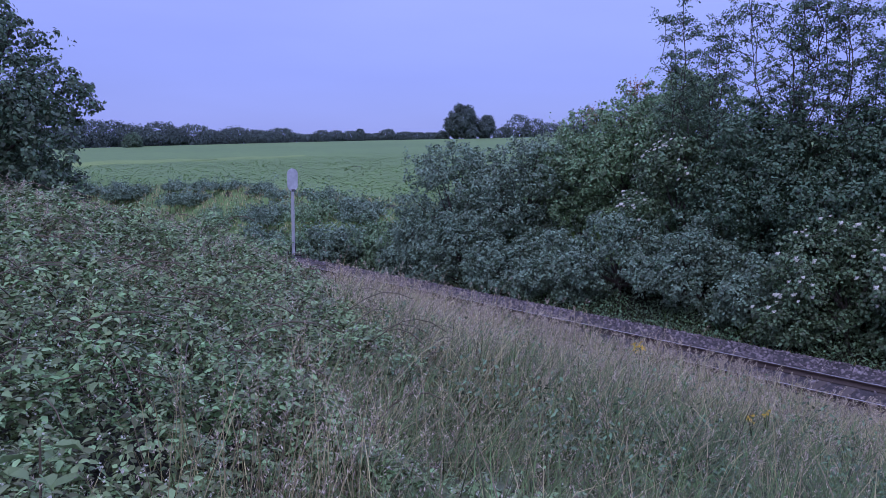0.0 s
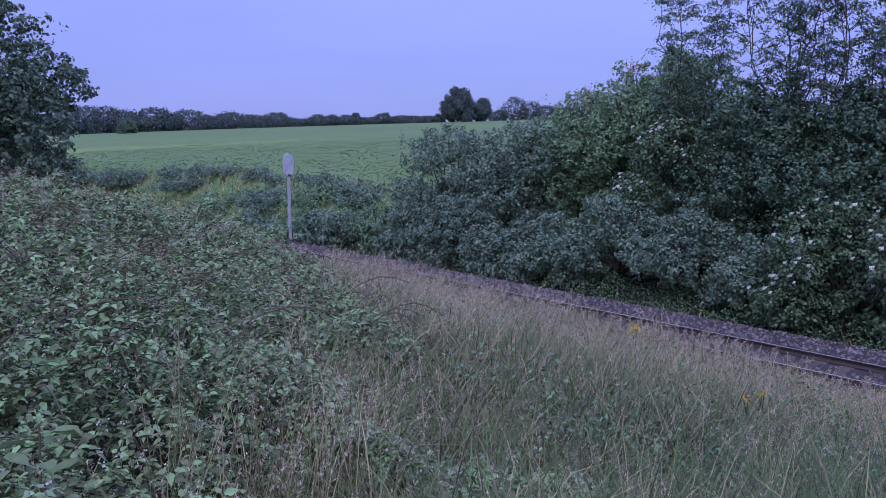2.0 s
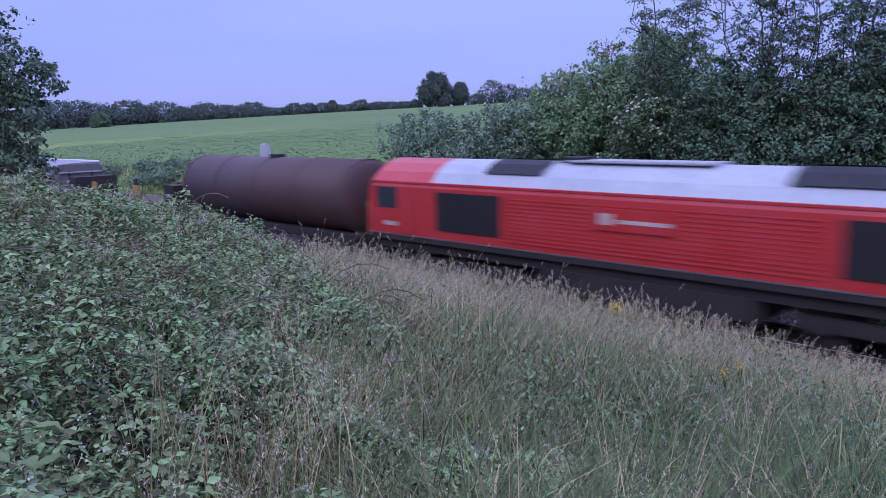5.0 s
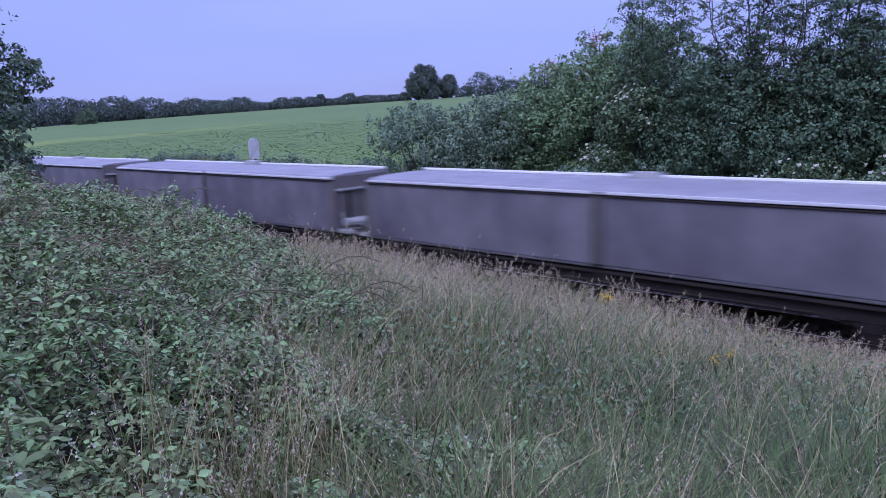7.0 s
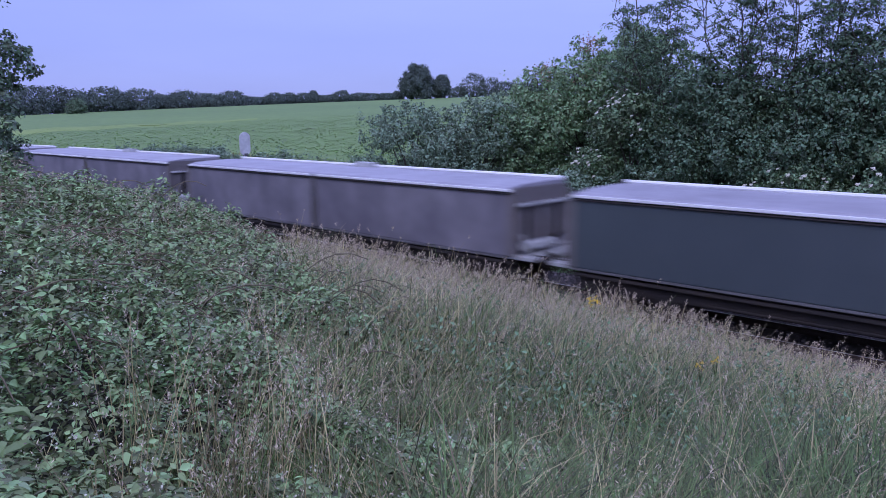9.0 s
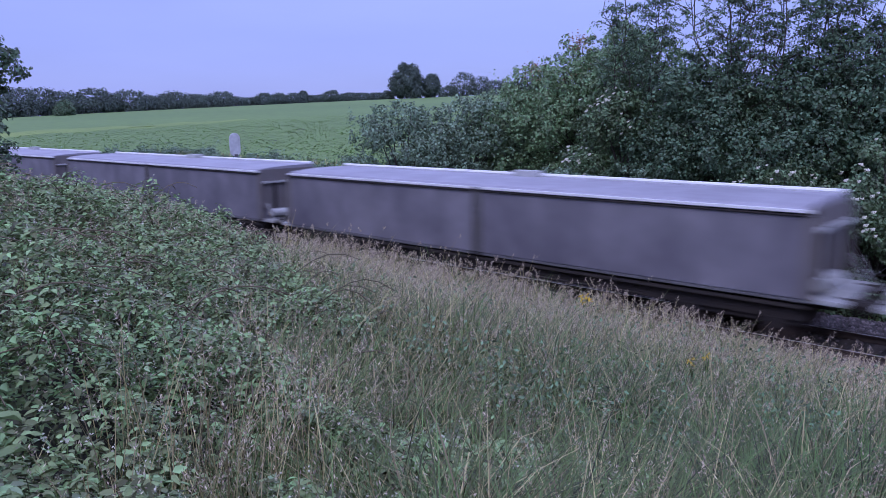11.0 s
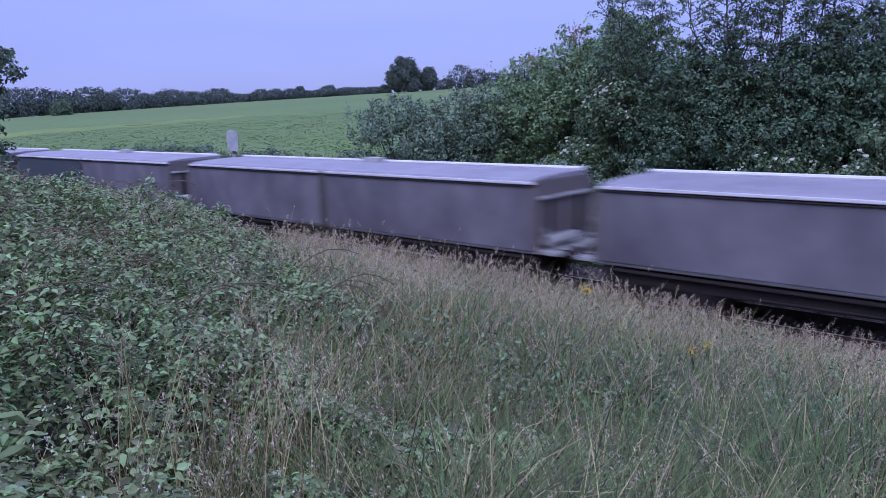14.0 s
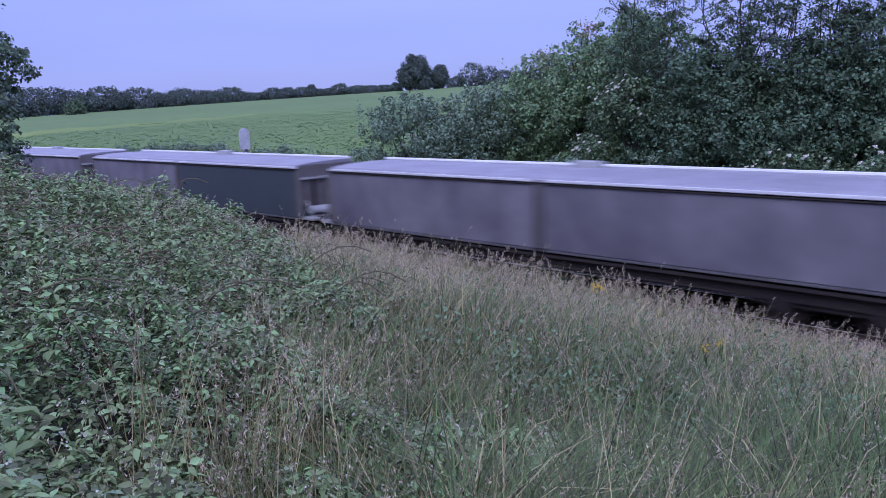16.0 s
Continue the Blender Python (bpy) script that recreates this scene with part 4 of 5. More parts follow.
    ob, _, _ = blades("tuft_blades", x, y, near_bank_z(x, y), rng.uniform(0.4, 0.8, n), np.full(n, 0.006), [M_GRASS, M_STRAW], rng, 0.4, index=(rng.random(n) < 0.3).astype(int))
    tagged(ob, "green grass blades among brambles", "grass", kind="stuff")
    # the rest of the near bank, behind and beside
    n = 9000
    x, y, r = sector(rng, n, 47, 323, 0.9, 24, 0.7)
    u, v = to_track(x, y)
    ok = v < -3
    x, y, r = x[ok], y[ok], r[ok]
    ob, _, _ = blades("bank_grass", x, y, near_bank_z(x, y), rng.uniform(0.2, 0.45, len(x)), rng.uniform(0.02, 0.05, len(x)), [M_GRASS, M_STRAW], rng, 0.8, index=(rng.random(len(x)) < 0.25).astype(int))
    tagged(ob, "shorter rough grass on top of the bank", "grass", kind="stuff")
    # far side of the line: rough grass between ballast and field
    x0 = rng.uniform(-22, 80, 40000)
    v = 3.3 + 17 * rng.random(len(x0)) ** 1.3
    x, y, _ = on_track(x0, v)
    ok = ((v < 5) | (x0 > 16)) & (np.hypot(x, y) < field_edge(np.degrees(np.arctan2(-x, y))) + 0.5)
    x, y, v = x[ok], y[ok], v[ok]
    r = np.hypot(x, y)
    h = rng.uniform(0.2, 0.55, len(x)) * (0.4 + 0.6 * ease(3.4, 5, v))
    pale = ((v > 5.5) & (x0[ok] > 26) & (rng.random(len(x)) < 0.75)) | ((v < 4.2) & (rng.random(len(x)) < 0.4))
    ob, _, _ = blades("verge_grass", x, y, ground_z(x, y), h, 0.005 + 0.0007 * r, [M_GRASS, M_STRAW], rng, 0.8, index=pale.astype(int))
    tagged(ob, "rough dry grass on the far side of the line", "grass", kind="stuff")


def build_far_scrub():
    rng = np.random.default_rng(51)
    spots = [(13.8, 39.0, 1.5, 1.7), (11.6, 38.0, 1.6, 1.9), (9.2, 36.8, 1.6, 2.1), (6.6, 35.6, 1.6, 2.3), (4.2, 34.6, 1.7, 2.9), (16.8, 45.0, 1.6, 1.3), (19.5, 52.0, 2.0, 1.5),
             (21.5, 60.0, 2.0, 1.1), (15.2, 48.5, 1.8, 1.3), (12.0, 45.5, 1.8, 1.2), (9.0, 43.0, 1.6, 1.2), (25.5, 69.0, 2.2, 1.5), (28.5, 78.0, 2.4, 1.7)]
    for k, (az, r, w, h) in enumerate(spots):
        woody("scrub_bush", "low rough green scrub beside the line", "bush", az, r, heap(rng, 14, w, w, h, 0.3, 0.65), 4500, 0.12, M_HAW if k % 3 else M_HAZEL, 300 + k, 0.05, "lineside scrub", sprays=120)


def build_field_margin():
    """The low scrubby strip between the verge and the crop."""
    rng = np.random.default_rng(57)
    az = 30.0
    while az > 6.5:
        r = float(field_edge(az)) - rng.uniform(0.2, 1.4)
        w = rng.uniform(0.9, 1.6)
        woody("margin_bush", "low scrubby growth along the edge of the crop", "bush", az, r, heap(rng, 10, w, w * 0.8, rng.uniform(0.5, 0.85), 0.25, 0.45), 2200, 0.12, M_HAW, 700 + int(az * 10), 0.03, "scrub along the field", sprays=40)
        az -= math.degrees(w * rng.uniform(1.3, 1.9) / r)


def build_weeds():
    """Nettles and other broad-leaved plants: along the foot of the hedge, and in the meadow grass."""
    rng = np.random.default_rng(61)
    u = rng.uniform(-20, 30, 2600)
    v = 3.9 + 2.0 * rng.random(len(u)) ** 1.3
    x, y, _ = on_track(u, v)
    h = rng.uniform(0.2, 1.0, len(u)) * (0.5 + 0.5 * ease(3.9, 4.8, v))
    z = ground_z(x, y)
    m = 11
    s = rng.random((len(u), m))
    at = np.stack([x, y, z], -1)[:, None] + np.stack([rng.normal(0, 0.12, s.shape), rng.normal(0, 0.12, s.shape), s * h[:, None]], -1)
    ob = leaves("hedge_foot_weeds", at.reshape(-1, 3), rng.uniform(0.07, 0.13, s.size), M_NETTLE, rng, up=0.1, narrow=0.5, normal=np.tile([0.1, -0.3, 0.5], (s.size, 1)))
    tagged(ob, "nettles and ivy at the foot of the hedge", "weeds", kind="stuff")
    x, y, r = sector(rng, 2400, -36, 8, 2.4, 19, 1.0)
    keep = (waves(x, y, 1.0, 21) + 0.4 * waves(x, y, 3, 5) > 0.25) & (bramble_here(x, y) < 0.2) & (to_track(x, y)[1] < -3.2)
    x, y, r = x[keep], y[keep], r[keep]
    h = rng.uniform(0.45, 0.85, len(x))
    z = near_bank_z(x, y)
    m = 18
    s = rng.random((len(x), m)) ** 0.7
    off = 0.05 + 0.09 * (1 - s)
    a = rng.uniform(0, 6.28, s.shape)
    at = np.stack([x, y, z], -1)[:, None] + np.stack([np.cos(a) * off, np.sin(a) * off, s * h[:, None]], -1)
    nrm = np.stack([np.cos(a), np.sin(a), np.ones_like(a)], -1).reshape(-1, 3) * 0.6
    ob = leaves("meadow_weeds", at.reshape(-1, 3), np.repeat(0.035 + 0.0022 * r, m) * rng.uniform(0.7, 1.3, s.size), M_NETTLE, rng, up=0.1, narrow=0.5, normal=nrm)
    tagged(ob, "broad-leaved weeds standing in the grass", "weeds", kind="stuff")


def build_ragwort(x, y, seed, label, h=0.8, size=1.0):
    rng = np.random.default_rng(seed)
    z = float(near_bank_z(np.array([x]), np.array([y]))[0])
    thing = tagged(new("yellow_wildflower"), label, "flower")
    thing.location = (x, y, z)
    bm = rod((0, 0, -0.05), (0.02, 0, h * 0.7), 0.006, r2=0.004, seg=6)
    tips = []
    for k in range(5):
        a = k * 1.26
        t = (0.07 * size * math.cos(a), 0.07 * size * math.sin(a), h * rng.uniform(0.9, 1.02))
        rod((0.02, 0, h * 0.7), t, 0.004, bm, 0.003, 5)
        tips.append(t)
    part("stem", bm, M_GRASS, thing)
    for t in tips:
        q = np.array(t) + rng.normal(0, 0.018 * size, (12, 3))
        leaves("flower_head", q, 0.035 * size, M_YELLOW_PETAL, rng, thing, up=0.4, narrow=0.8)
    q = np.stack([rng.normal(0, 0.05, 40), rng.normal(0, 0.05, 40), rng.uniform(0.1, h * 0.75, 40)], -1)
    leaves("foliage", q, 0.07, M_NETTLE, rng, thing, up=0.2, narrow=0.4)


def build_sapling():
    """A leafy shoot close to the camera."""
    rng = np.random.default_rng(66)
    x, y = polar(33.0, 2.75)
    z = float(near_bank_z(np.array([x]), np.array([y]))[0])
    thing = tagged(new("sapling"), "young shoot with broad pale-green leaves among brambles", "sapling")
    thing.location = (x, y, z)
    part("stem", rod((0, 0, -0.05), (0.03, 0.02, 0.95), 0.008, r2=0.004, seg=7), M_CANE, thing)
    for k in range(22):
        a, zz = k * 2.4, 0.25 + 0.67 * k / 21
        d = Vector((math.cos(a), math.sin(a), 0.15 + rng.normal(0, 0.12))).normalized()
        s = Vector((-math.sin(a), math.cos(a), rng.normal(0, 0.2))).normalized()
        n = d.cross(s)
        L = rng.uniform(0.07, 0.11)
        c = Vector((0.03 * zz, 0.02 * zz, zz))
        bm = bmesh.new()
        mid = [bm.verts.new(c + d * (0.04 + L * t) - n * (0.02 * t * t)) for t in (0, 0.35, 0.7, 1.0)]
        for sg in (1, -1):
            e = [bm.verts.new(c + d * (0.04 + L * t) + s * sg * L * ww + n * 0.012) for t, ww in ((0.2, 0.24), (0.5, 0.3), (0.82, 0.17))]
            bm.faces.new((mid[0], e[0], mid[1])), bm.faces.new((mid[1], e[0], e[1])), bm.faces.new((mid[1], e[1], mid[2]))
            bm.faces.new((mid[2], e[1], e[2])), bm.faces.new((mid[2], e[2], mid[3]))
        rod(c, c + d * 0.05, 0.003, bm, 0.002, 4)
        part("leaf", bm, M_SAPLING, thing)


build_trees()
build_far_scrub()
build_field_margin()
build_brambles()
build_grass()
build_weeds()
build_ragwort(2.82, 12.5, 91, "yellow-flowered weed at the edge of the grass", 1.0, 1.1)
build_ragwort(2.62, 6.9, 92, "small yellow wildflower in the long grass", 0.75, 0.45)
build_ragwort(3.05, 7.6, 93, "small yellow wildflower in the long grass", 0.75, 0.45)
build_sapling()

# ------------------------------------------------------------ signal beside the line
def build_signal():
    x, y, a = on_track(31.5, 2.3)
    sig = tagged(new("railway_signal"), "grey signal post with a rounded back plate beside the line", "signal")
    sig.matrix_basis = pose(float(x), float(y), -0.45, 0, 0, math.degrees(float(a)) - 90)
    part("base", box(-0.28, -0.28, 0, 0.28, 0.28, 0.42), M_SOLE, sig, "grey concrete foot", bevel=0.03)
    part("base_plate", box(-0.3, -0.22, 0.42, 0.3, 0.22, 0.47), M_DARK, sig, "dark steel base plate", bevel=0.01)
    part("post", rod((0, 0, 0.47), (-0.03, 0, 3.75), 0.085, seg=16, r2=0.075), M_POST, sig, smooth=False)
    # rounded plate, seen from its back
    bm = bmesh.new()
    pts = []
    for i in range(24):
        t = math.pi * i / 12
        pts.append((0.29 * math.cos(t), 0.29 * math.sin(t) + (0.27 if math.sin(t) >= 0 else -0.27)))
    fr = [bm.verts.new((px - 0.03, -0.03, pz + 4.2)) for px, pz in pts]
    bk = [bm.verts.new((px - 0.03, 0.03, pz + 4.2)) for px, pz in pts]
    for i in range(24):
        bm.faces.new((fr[i], fr[(i + 1) % 24], bk[(i + 1) % 24], bk[i]))
    bm.faces.new(fr), bm.faces.new(bk[::-1])
    plate = part("back_plate", bm, M_PLATE, sig, "pale rounded signal back plate")
    part("lamp_case", box(-0.18, 0.03, 3.85, 0.12, 0.2, 4.5), M_DARK, plate, "black lamp case", bevel=0.02)
    part("clamp", box(-0.1, -0.1, 3.62, 0.06, 0.1, 3.74), M_SOLE, sig, bevel=0.01)
    lad = rod((0.16, 0.05, 0.47), (0.1, 0.05, 1.4), 0.02)
    part("conduit", lad, M_DARK, sig, "dark cable conduit")


build_signal()


# ------------------------------------------------------------ train (x ahead, y away from the camera side, z from rail head)
def bogie(parent, x, wheelbase, wheels=2, r=0.46):
    b = part("bogie", box(x - wheelbase / 2 - 0.55, -1.08, 0.42, x + wheelbase / 2 + 0.55, -0.9, 0.78), M_DARK, parent, "dark bogie side frame", bevel=0.03)
    part("bogie_frame", box(x - wheelbase / 2 - 0.55, 0.9, 0.42, x + wheelbase / 2 + 0.55, 1.08, 0.78), M_DARK, b, bevel=0.03)
    part("bolster", box(x - 0.3, -1.0, 0.5, x + 0.3, 1.0, 0.85), M_DARK, b)
    for i in range(wheels):
        wx = x - wheelbase / 2 + wheelbase * i / (wheels - 1)
        for s in (-1, 1):
            bm = rod((wx, s * 0.69, r), (wx, s * 0.83, r), r, seg=28)
            rod((wx, s * 0.66, r), (wx, s * 0.7, r), r + 0.03, bm, seg=28)
            part("wheel", bm, M_RAIL, b, "worn steel wheel")
            part("axle_box", box(wx - 0.16, s * 1.05, r - 0.14, wx + 0.16, s * 1.2, r + 0.16), M_DARK, b, bevel=0.03)
        part("axle", rod((wx, -0.8, r), (wx, 0.8, r), 0.09), M_DARK, b)


def buffers(parent, x, way):
    for s in (-0.87, 0.87):
        bm = rod((x, s, 1.05), (x + way * 0.42, s, 1.05), 0.1)
        rod((x + way * 0.42, s, 1.05), (x + way * 0.48, s, 1.05), 0.24, bm, seg=20)
        part("buffer", bm, M_DARK, parent, "dark steel buffer")
    part("coupling", rod((x, 0, 0.98), (x + way * 0.5, 0, 0.94), 0.06), M_DARK, parent)


HALF = [(1.32, 1.42), (1.34, 2.0), (1.33, 3.02), (1.27, 3.2), (1.02, 3.5), (0.62, 3.76), (0.25, 3.88), (0, 3.9)]


def build_loco():
    loco = tagged(new("diesel_locomotive"), "red diesel locomotive with yellow end and lit lamps", "locomotive")
    low = [(-y, z) for y, z in HALF[:4]] + [(y, z) for y, z in HALF[3::-1]]
    body = part("body", prism(low, -8.3, 8.0), M_RED, loco, "red ribbed body side")
    # roof of flat facets
    top = [(-y, z) for y, z in HALF[3:]] + [(y, z) for y, z in HALF[-2:2:-1]]
    roof = part("roof", prism(top, -7.2, 6.95), M_ROOF, loco, "pale grey faceted roof")
    for x0, x1 in ((6.954, 7.976), (-7.976, -7.204)):
        part("roof_fairing", prism(top, x0, x1), M_RED, loco, "red roof panel behind the cab")
    for x0, x1 in ((3.5, 6.4), (-5.2, -3.1)):
        for sgn in (-1, 1):
            # the panel follows the two upper facets of the roof
            bm = bmesh.new()
            rows = [[bm.verts.new((x, sgn * (y + 0.03), z + 0.05)) for y, z in HALF[4:7]] for x in (x0, x1)]
            for i in (0, 1):
                bm.faces.new((rows[0][i], rows[1][i], rows[1][i + 1], rows[0][i + 1]))
            bmesh.ops.solidify(bm, geom=bm.faces[:], thickness=0.04)
            part("roof_grille", bm, M_GRILLE, roof, "dark roof fan grille")
    part("roof_hatch", box(-2.6, -0.5, 3.88, 1.6, 0.5, 3.95), M_ROOF, roof, bevel=0.02)
    part("exhaust", box(-3.0, -0.35, 3.88, -2.2, 0.35, 4.02), M_GRILLE, roof, "dark exhaust silencer", bevel=0.02)
    # cabs, one at each end
    for way, nm in ((1, "front_cab"), (-1, "rear_cab")):
        bm = bmesh.new()
        rows = []
        for x, sq, zt in ((7.98, 1.0, 0.0), (9.95, 1.0, 0.0), (10.3, 0.985, -0.05)):
            prof = [(-y * sq, z + (zt if z > 3 else 0)) for y, z in HALF] + [(y * sq, z + (zt if z > 3 else 0)) for y, z in HALF[-2::-1]]
            # windscreens lean back: the roof stops short
            rows.append([bm.verts.new((way * (x - (0.34 * max(0, (z - 2.35) / 1.5) if x > 10 else 0) + 0.0), y, z)) for y, z in prof])
        for a, b in zip(rows, rows[1:]):
            for i in range(len(a)):
                j = (i + 1) % len(a)
                bm.faces.new((a[i], a[j], b[j], b[i]))
        bm.faces.new(rows[0]), bm.faces.new(rows[-1][::-1])
        cab = part(nm, bm, M_RED, loco, "red driving cab")
        X = lambda z: 10.3 - 0.34 * max(0, (z - 2.35) / 1.5)
        def slab(name, y0, z0, y1, z1, mat, d0, d1, label=""):
            b = bmesh.new()
            vs = [b.verts.new((way * (X(z) + d), y, z)) for d in (d0, d1) for y, z in ((y0, z0), (y1, z0), (y1, z1), (y0, z1))]
            for q in ((0, 1, 2, 3), (7, 6, 5, 4), (0, 4, 5, 1), (1, 5, 6, 2), (2, 6, 7, 3), (3, 7, 4, 0)):
                b.faces.new([vs[i] for i in q])
            return part(name, b, mat, cab, label)
        slab("yellow_panel", -1.30, 1.3, 1.30, 2.42, M_YELLOW, 0.0, 0.03, "yellow warning panel")
        for s in (-1, 1):
            w = slab("windscreen", *(sorted((s * 0.16, s * 1.12))[0], 2.5, sorted((s * 0.16, s * 1.12))[1], 3.16), M_GLASS, 0.0, 0.02, "dark glass windscreen")
        slab("marker_panel", -0.16, 1.85, 0.16, 2.15, M_LETTER, 0.03, 0.045, "small pale emblem plate")
        for s in (-1, 1):
            slab("lamp_surround", s * 0.98 - 0.34, 1.42, s * 0.98 + 0.34, 1.78, M_GRILLE, 0.03, 0.06, "black lamp surround")
        # cab doors' windows and side windows
        for s in (-1, 1):
            part("side_window", box(way * 9.28 - 0.5, s * 1.335 - 0.012, 2.3, way * 9.28 + 0.5, s * 1.335 + 0.012, 3.0), M_GLASS, cab, "dark cab side window", bevel=0.004)
            part("cab_door", box(way * 8.35 - 0.3, s * 1.335 - 0.01, 1.5, way * 8.35 + 0.3, s * 1.335 + 0.014, 3.0), M_RED, cab, "red cab door", bevel=0.004)
            part("number_plate", box(way * 9.1 - 0.35, s * 1.335 - 0.01, 1.72, way * 9.1 + 0.3, s * 1.335 + 0.012, 1.86), M_LETTER, cab, "pale bar of small lettering")
        if way > 0:
            for y, z, rx, rz in ((-0.98, 1.6, 0.13, 0.075), (0.98, 1.6, 0.1, 0.07), (0, 3.38, 0.12, 0.05)):
                slab("headlamp", y - rx, z - rz, y + rx, z + rz, M_LAMP, 0.05, 0.09, "lit warm-white lamp")
        # snow plough and cab underside
        part("plough", box(way * 9.95 - 0.1, -1.2, 0.25, way * 9.95 + 0.1, 1.2, 0.75), M_DARK, loco, "dark plough below the buffers", bevel=0.04)
        part("buffer_beam", box(way * 10.2 - 0.14, -1.25, 0.78, way * 10.2 + 0.14, 1.25, 1.3), M_DARK, loco, bevel=0.03)
        buffers(loco, way * 10.3, way)
    # side grilles and ribs
    for s in (-1, 1):
        y = s * 1.34
        for x0, x1 in ((4.75, 7.5), (-6.95, -4.35)):
            part("side_grille", box(x0, y - 0.015, 1.72, x1, y + 0.02, 2.92), M_GRILLE, body, "black engine-room grille")
        for k in range(12):
            z = 1.6 + k * 0.112
            part("rib", box(-4.2, y - 0.01, z, 4.4, y + 0.05, z + 0.05), M_RED, body, bevel=0.012)
        # a line of pale lettering on a smooth plate, with an emblem before it
        sign = part("name_plate", box(-1.2, y - 0.01, 2.24, 1.1, y + 0.054, 2.8) if s > 0 else box(-1.2, y - 0.054, 2.24, 1.1, y + 0.01, 2.8), M_RED, body)
        part("lettering_bar", box(-0.45, s * 1.39, 2.44, 1.0, s * 1.4, 2.54), M_LETTER, sign, "pale bar of lettering")
        part("logo_plate", box(-0.98, s * 1.39, 2.38, -0.62, s * 1.4, 2.68), M_LETTER, sign, "small pale emblem")
        part("gutter", box(-10.1, s * 1.29 - 0.03, 3.13, 10.0, s * 1.29 + 0.03, 3.19), M_RED, body)
        part("solebar", box(-10.2, s * 1.3 - 0.04, 1.24, 10.15, s * 1.3 + 0.05, 1.4), M_DARK, loco, "dark solebar", bevel=0.01)
        part("sill_stripe", box(-10.2, s * 1.31 - 0.04, 1.404, 10.15, s * 1.31 + 0.05, 1.45), M_SOLE, loco, "thin grey stripe over the solebar", bevel=0.008)
    part("underframe", box(-10.1, -1.2, 0.95, 10.1, 1.2, 1.42), M_DARK, loco, "dark underframe")
    part("fuel_tank", box(-3.1, -1.25, 0.3, 3.1, 1.25, 1.1), M_DARK, loco, "dark fuel tank", bevel=0.12)
    for x in (6.4, -6.4):
        bogie(loco, x, 4.1, 3, 0.52)
    return loco


def build_tank():
    wag = tagged(new("tank_wagon"), "brown rounded tank wagon behind the locomotive", "wagon")
    bm = rod((-5.9, 0, 2.42), (5.9, 0, 2.42), 1.38, seg=40)
    for e in bm.edges:
        e.smooth = True
    tank = part("tank", bm, M_BROWN, wag, "brown tank barrel", smooth=True)
    for x in (-5.9, -3, 0, 3, 5.9):
        part("band", rod((x - 0.05, 0, 2.42), (x + 0.05, 0, 2.42), 1.4, seg=40), M_BROWN, tank)
    for w in (-1, 1):
        bm = bmesh.new()
        bmesh.ops.create_uvsphere(bm, u_segments=28, v_segments=12, radius=1.37, matrix=Matrix.LocRotScale((w * 5.9, 0, 2.42), None, (0.22, 1, 1)))
        part("dished_end", bm, M_BROWN, tank, smooth=True)
    part("manway", rod((0, 0, 3.75), (0, 0, 3.92), 0.35, seg=20), M_DARK, tank, "dark manway lid")
    part("underframe", box(-6.3, -1.1, 0.85, 6.3, 1.1, 1.12), M_DARK, wag, "dark underframe", bevel=0.02)
    for x in (4.4, -4.4):
        bogie(wag, x, 1.8)
    buffers(wag, 6.3, 1), buffers(wag, -6.3, -1)
    return wag


def build_flat():
    wag = tagged(new("flat_wagon"), "empty rusty flat wagon with ochre stanchions", "wagon")
    part("deck", box(-6.75, -1.28, 1.2, 6.75, 1.28, 1.3), M_DECK, wag, "rusty brown deck")
    for s in (-1, 1):
        part("solebar", box(-6.75, s * 1.22 - 0.06, 0.92, 6.75, s * 1.22 + 0.06, 1.2), M_DECK, wag, "rusty side sill", bevel=0.01)
        for k in range(9):
            x = -6 + k * 1.5
            part("lashing_bracket", box(x - 0.22, s * 1.29, 0.98, x + 0.22, s * 1.35, 1.14), M_OCHRE if k % 2 else M_DECK, wag, bevel=0.01)
    for x in (-2.95, 2.45):
        for s in (-1,):
            part("stanchion", box(x - 0.2, s * 1.2 - 0.07, 1.3, x + 0.2, s * 1.2 + 0.07, 2.2), M_OCHRE, wag, "ochre painted stanchion", bevel=0.02)
    for x in (-2.95, 2.45):
        part("stanchion", box(x - 0.2, 1.13, 1.3, x + 0.2, 1.27, 2.2), M_DARK, wag, "dark stanchion", bevel=0.02)
    for w in (-1, 1):
        end = part("end_bulkhead", box(w * 6.2 - 0.55, -1.25, 1.3, w * 6.2 + 0.55, 1.25, 2.35), M_DARK, wag, "dark steel end bulkhead", bevel=0.03)
        part("panel_plate", box(w * 6.2 - 0.25, -1.27, 1.75, w * 6.2 + 0.25, -1.25, 1.92), M_STEEL, end, "small pale data plate")
        part("brake_cylinder", rod((w * 4.2 - 0.35, -1.0, 0.62), (w * 4.2 + 0.35, -1.0, 0.62), 0.2, seg=18), M_STEEL, wag, "pale brake cylinder")
    part("centre_sill", box(-6.7, -0.35, 0.7, 6.7, 0.35, 1.2), M_DARK, wag, "dark centre sill")
    for x in (4.7, -4.7):
        bogie(wag, x, 1.8)
    buffers(wag, 6.75, 1), buffers(wag, -6.75, -1)
    return wag


UNIT = 19.86


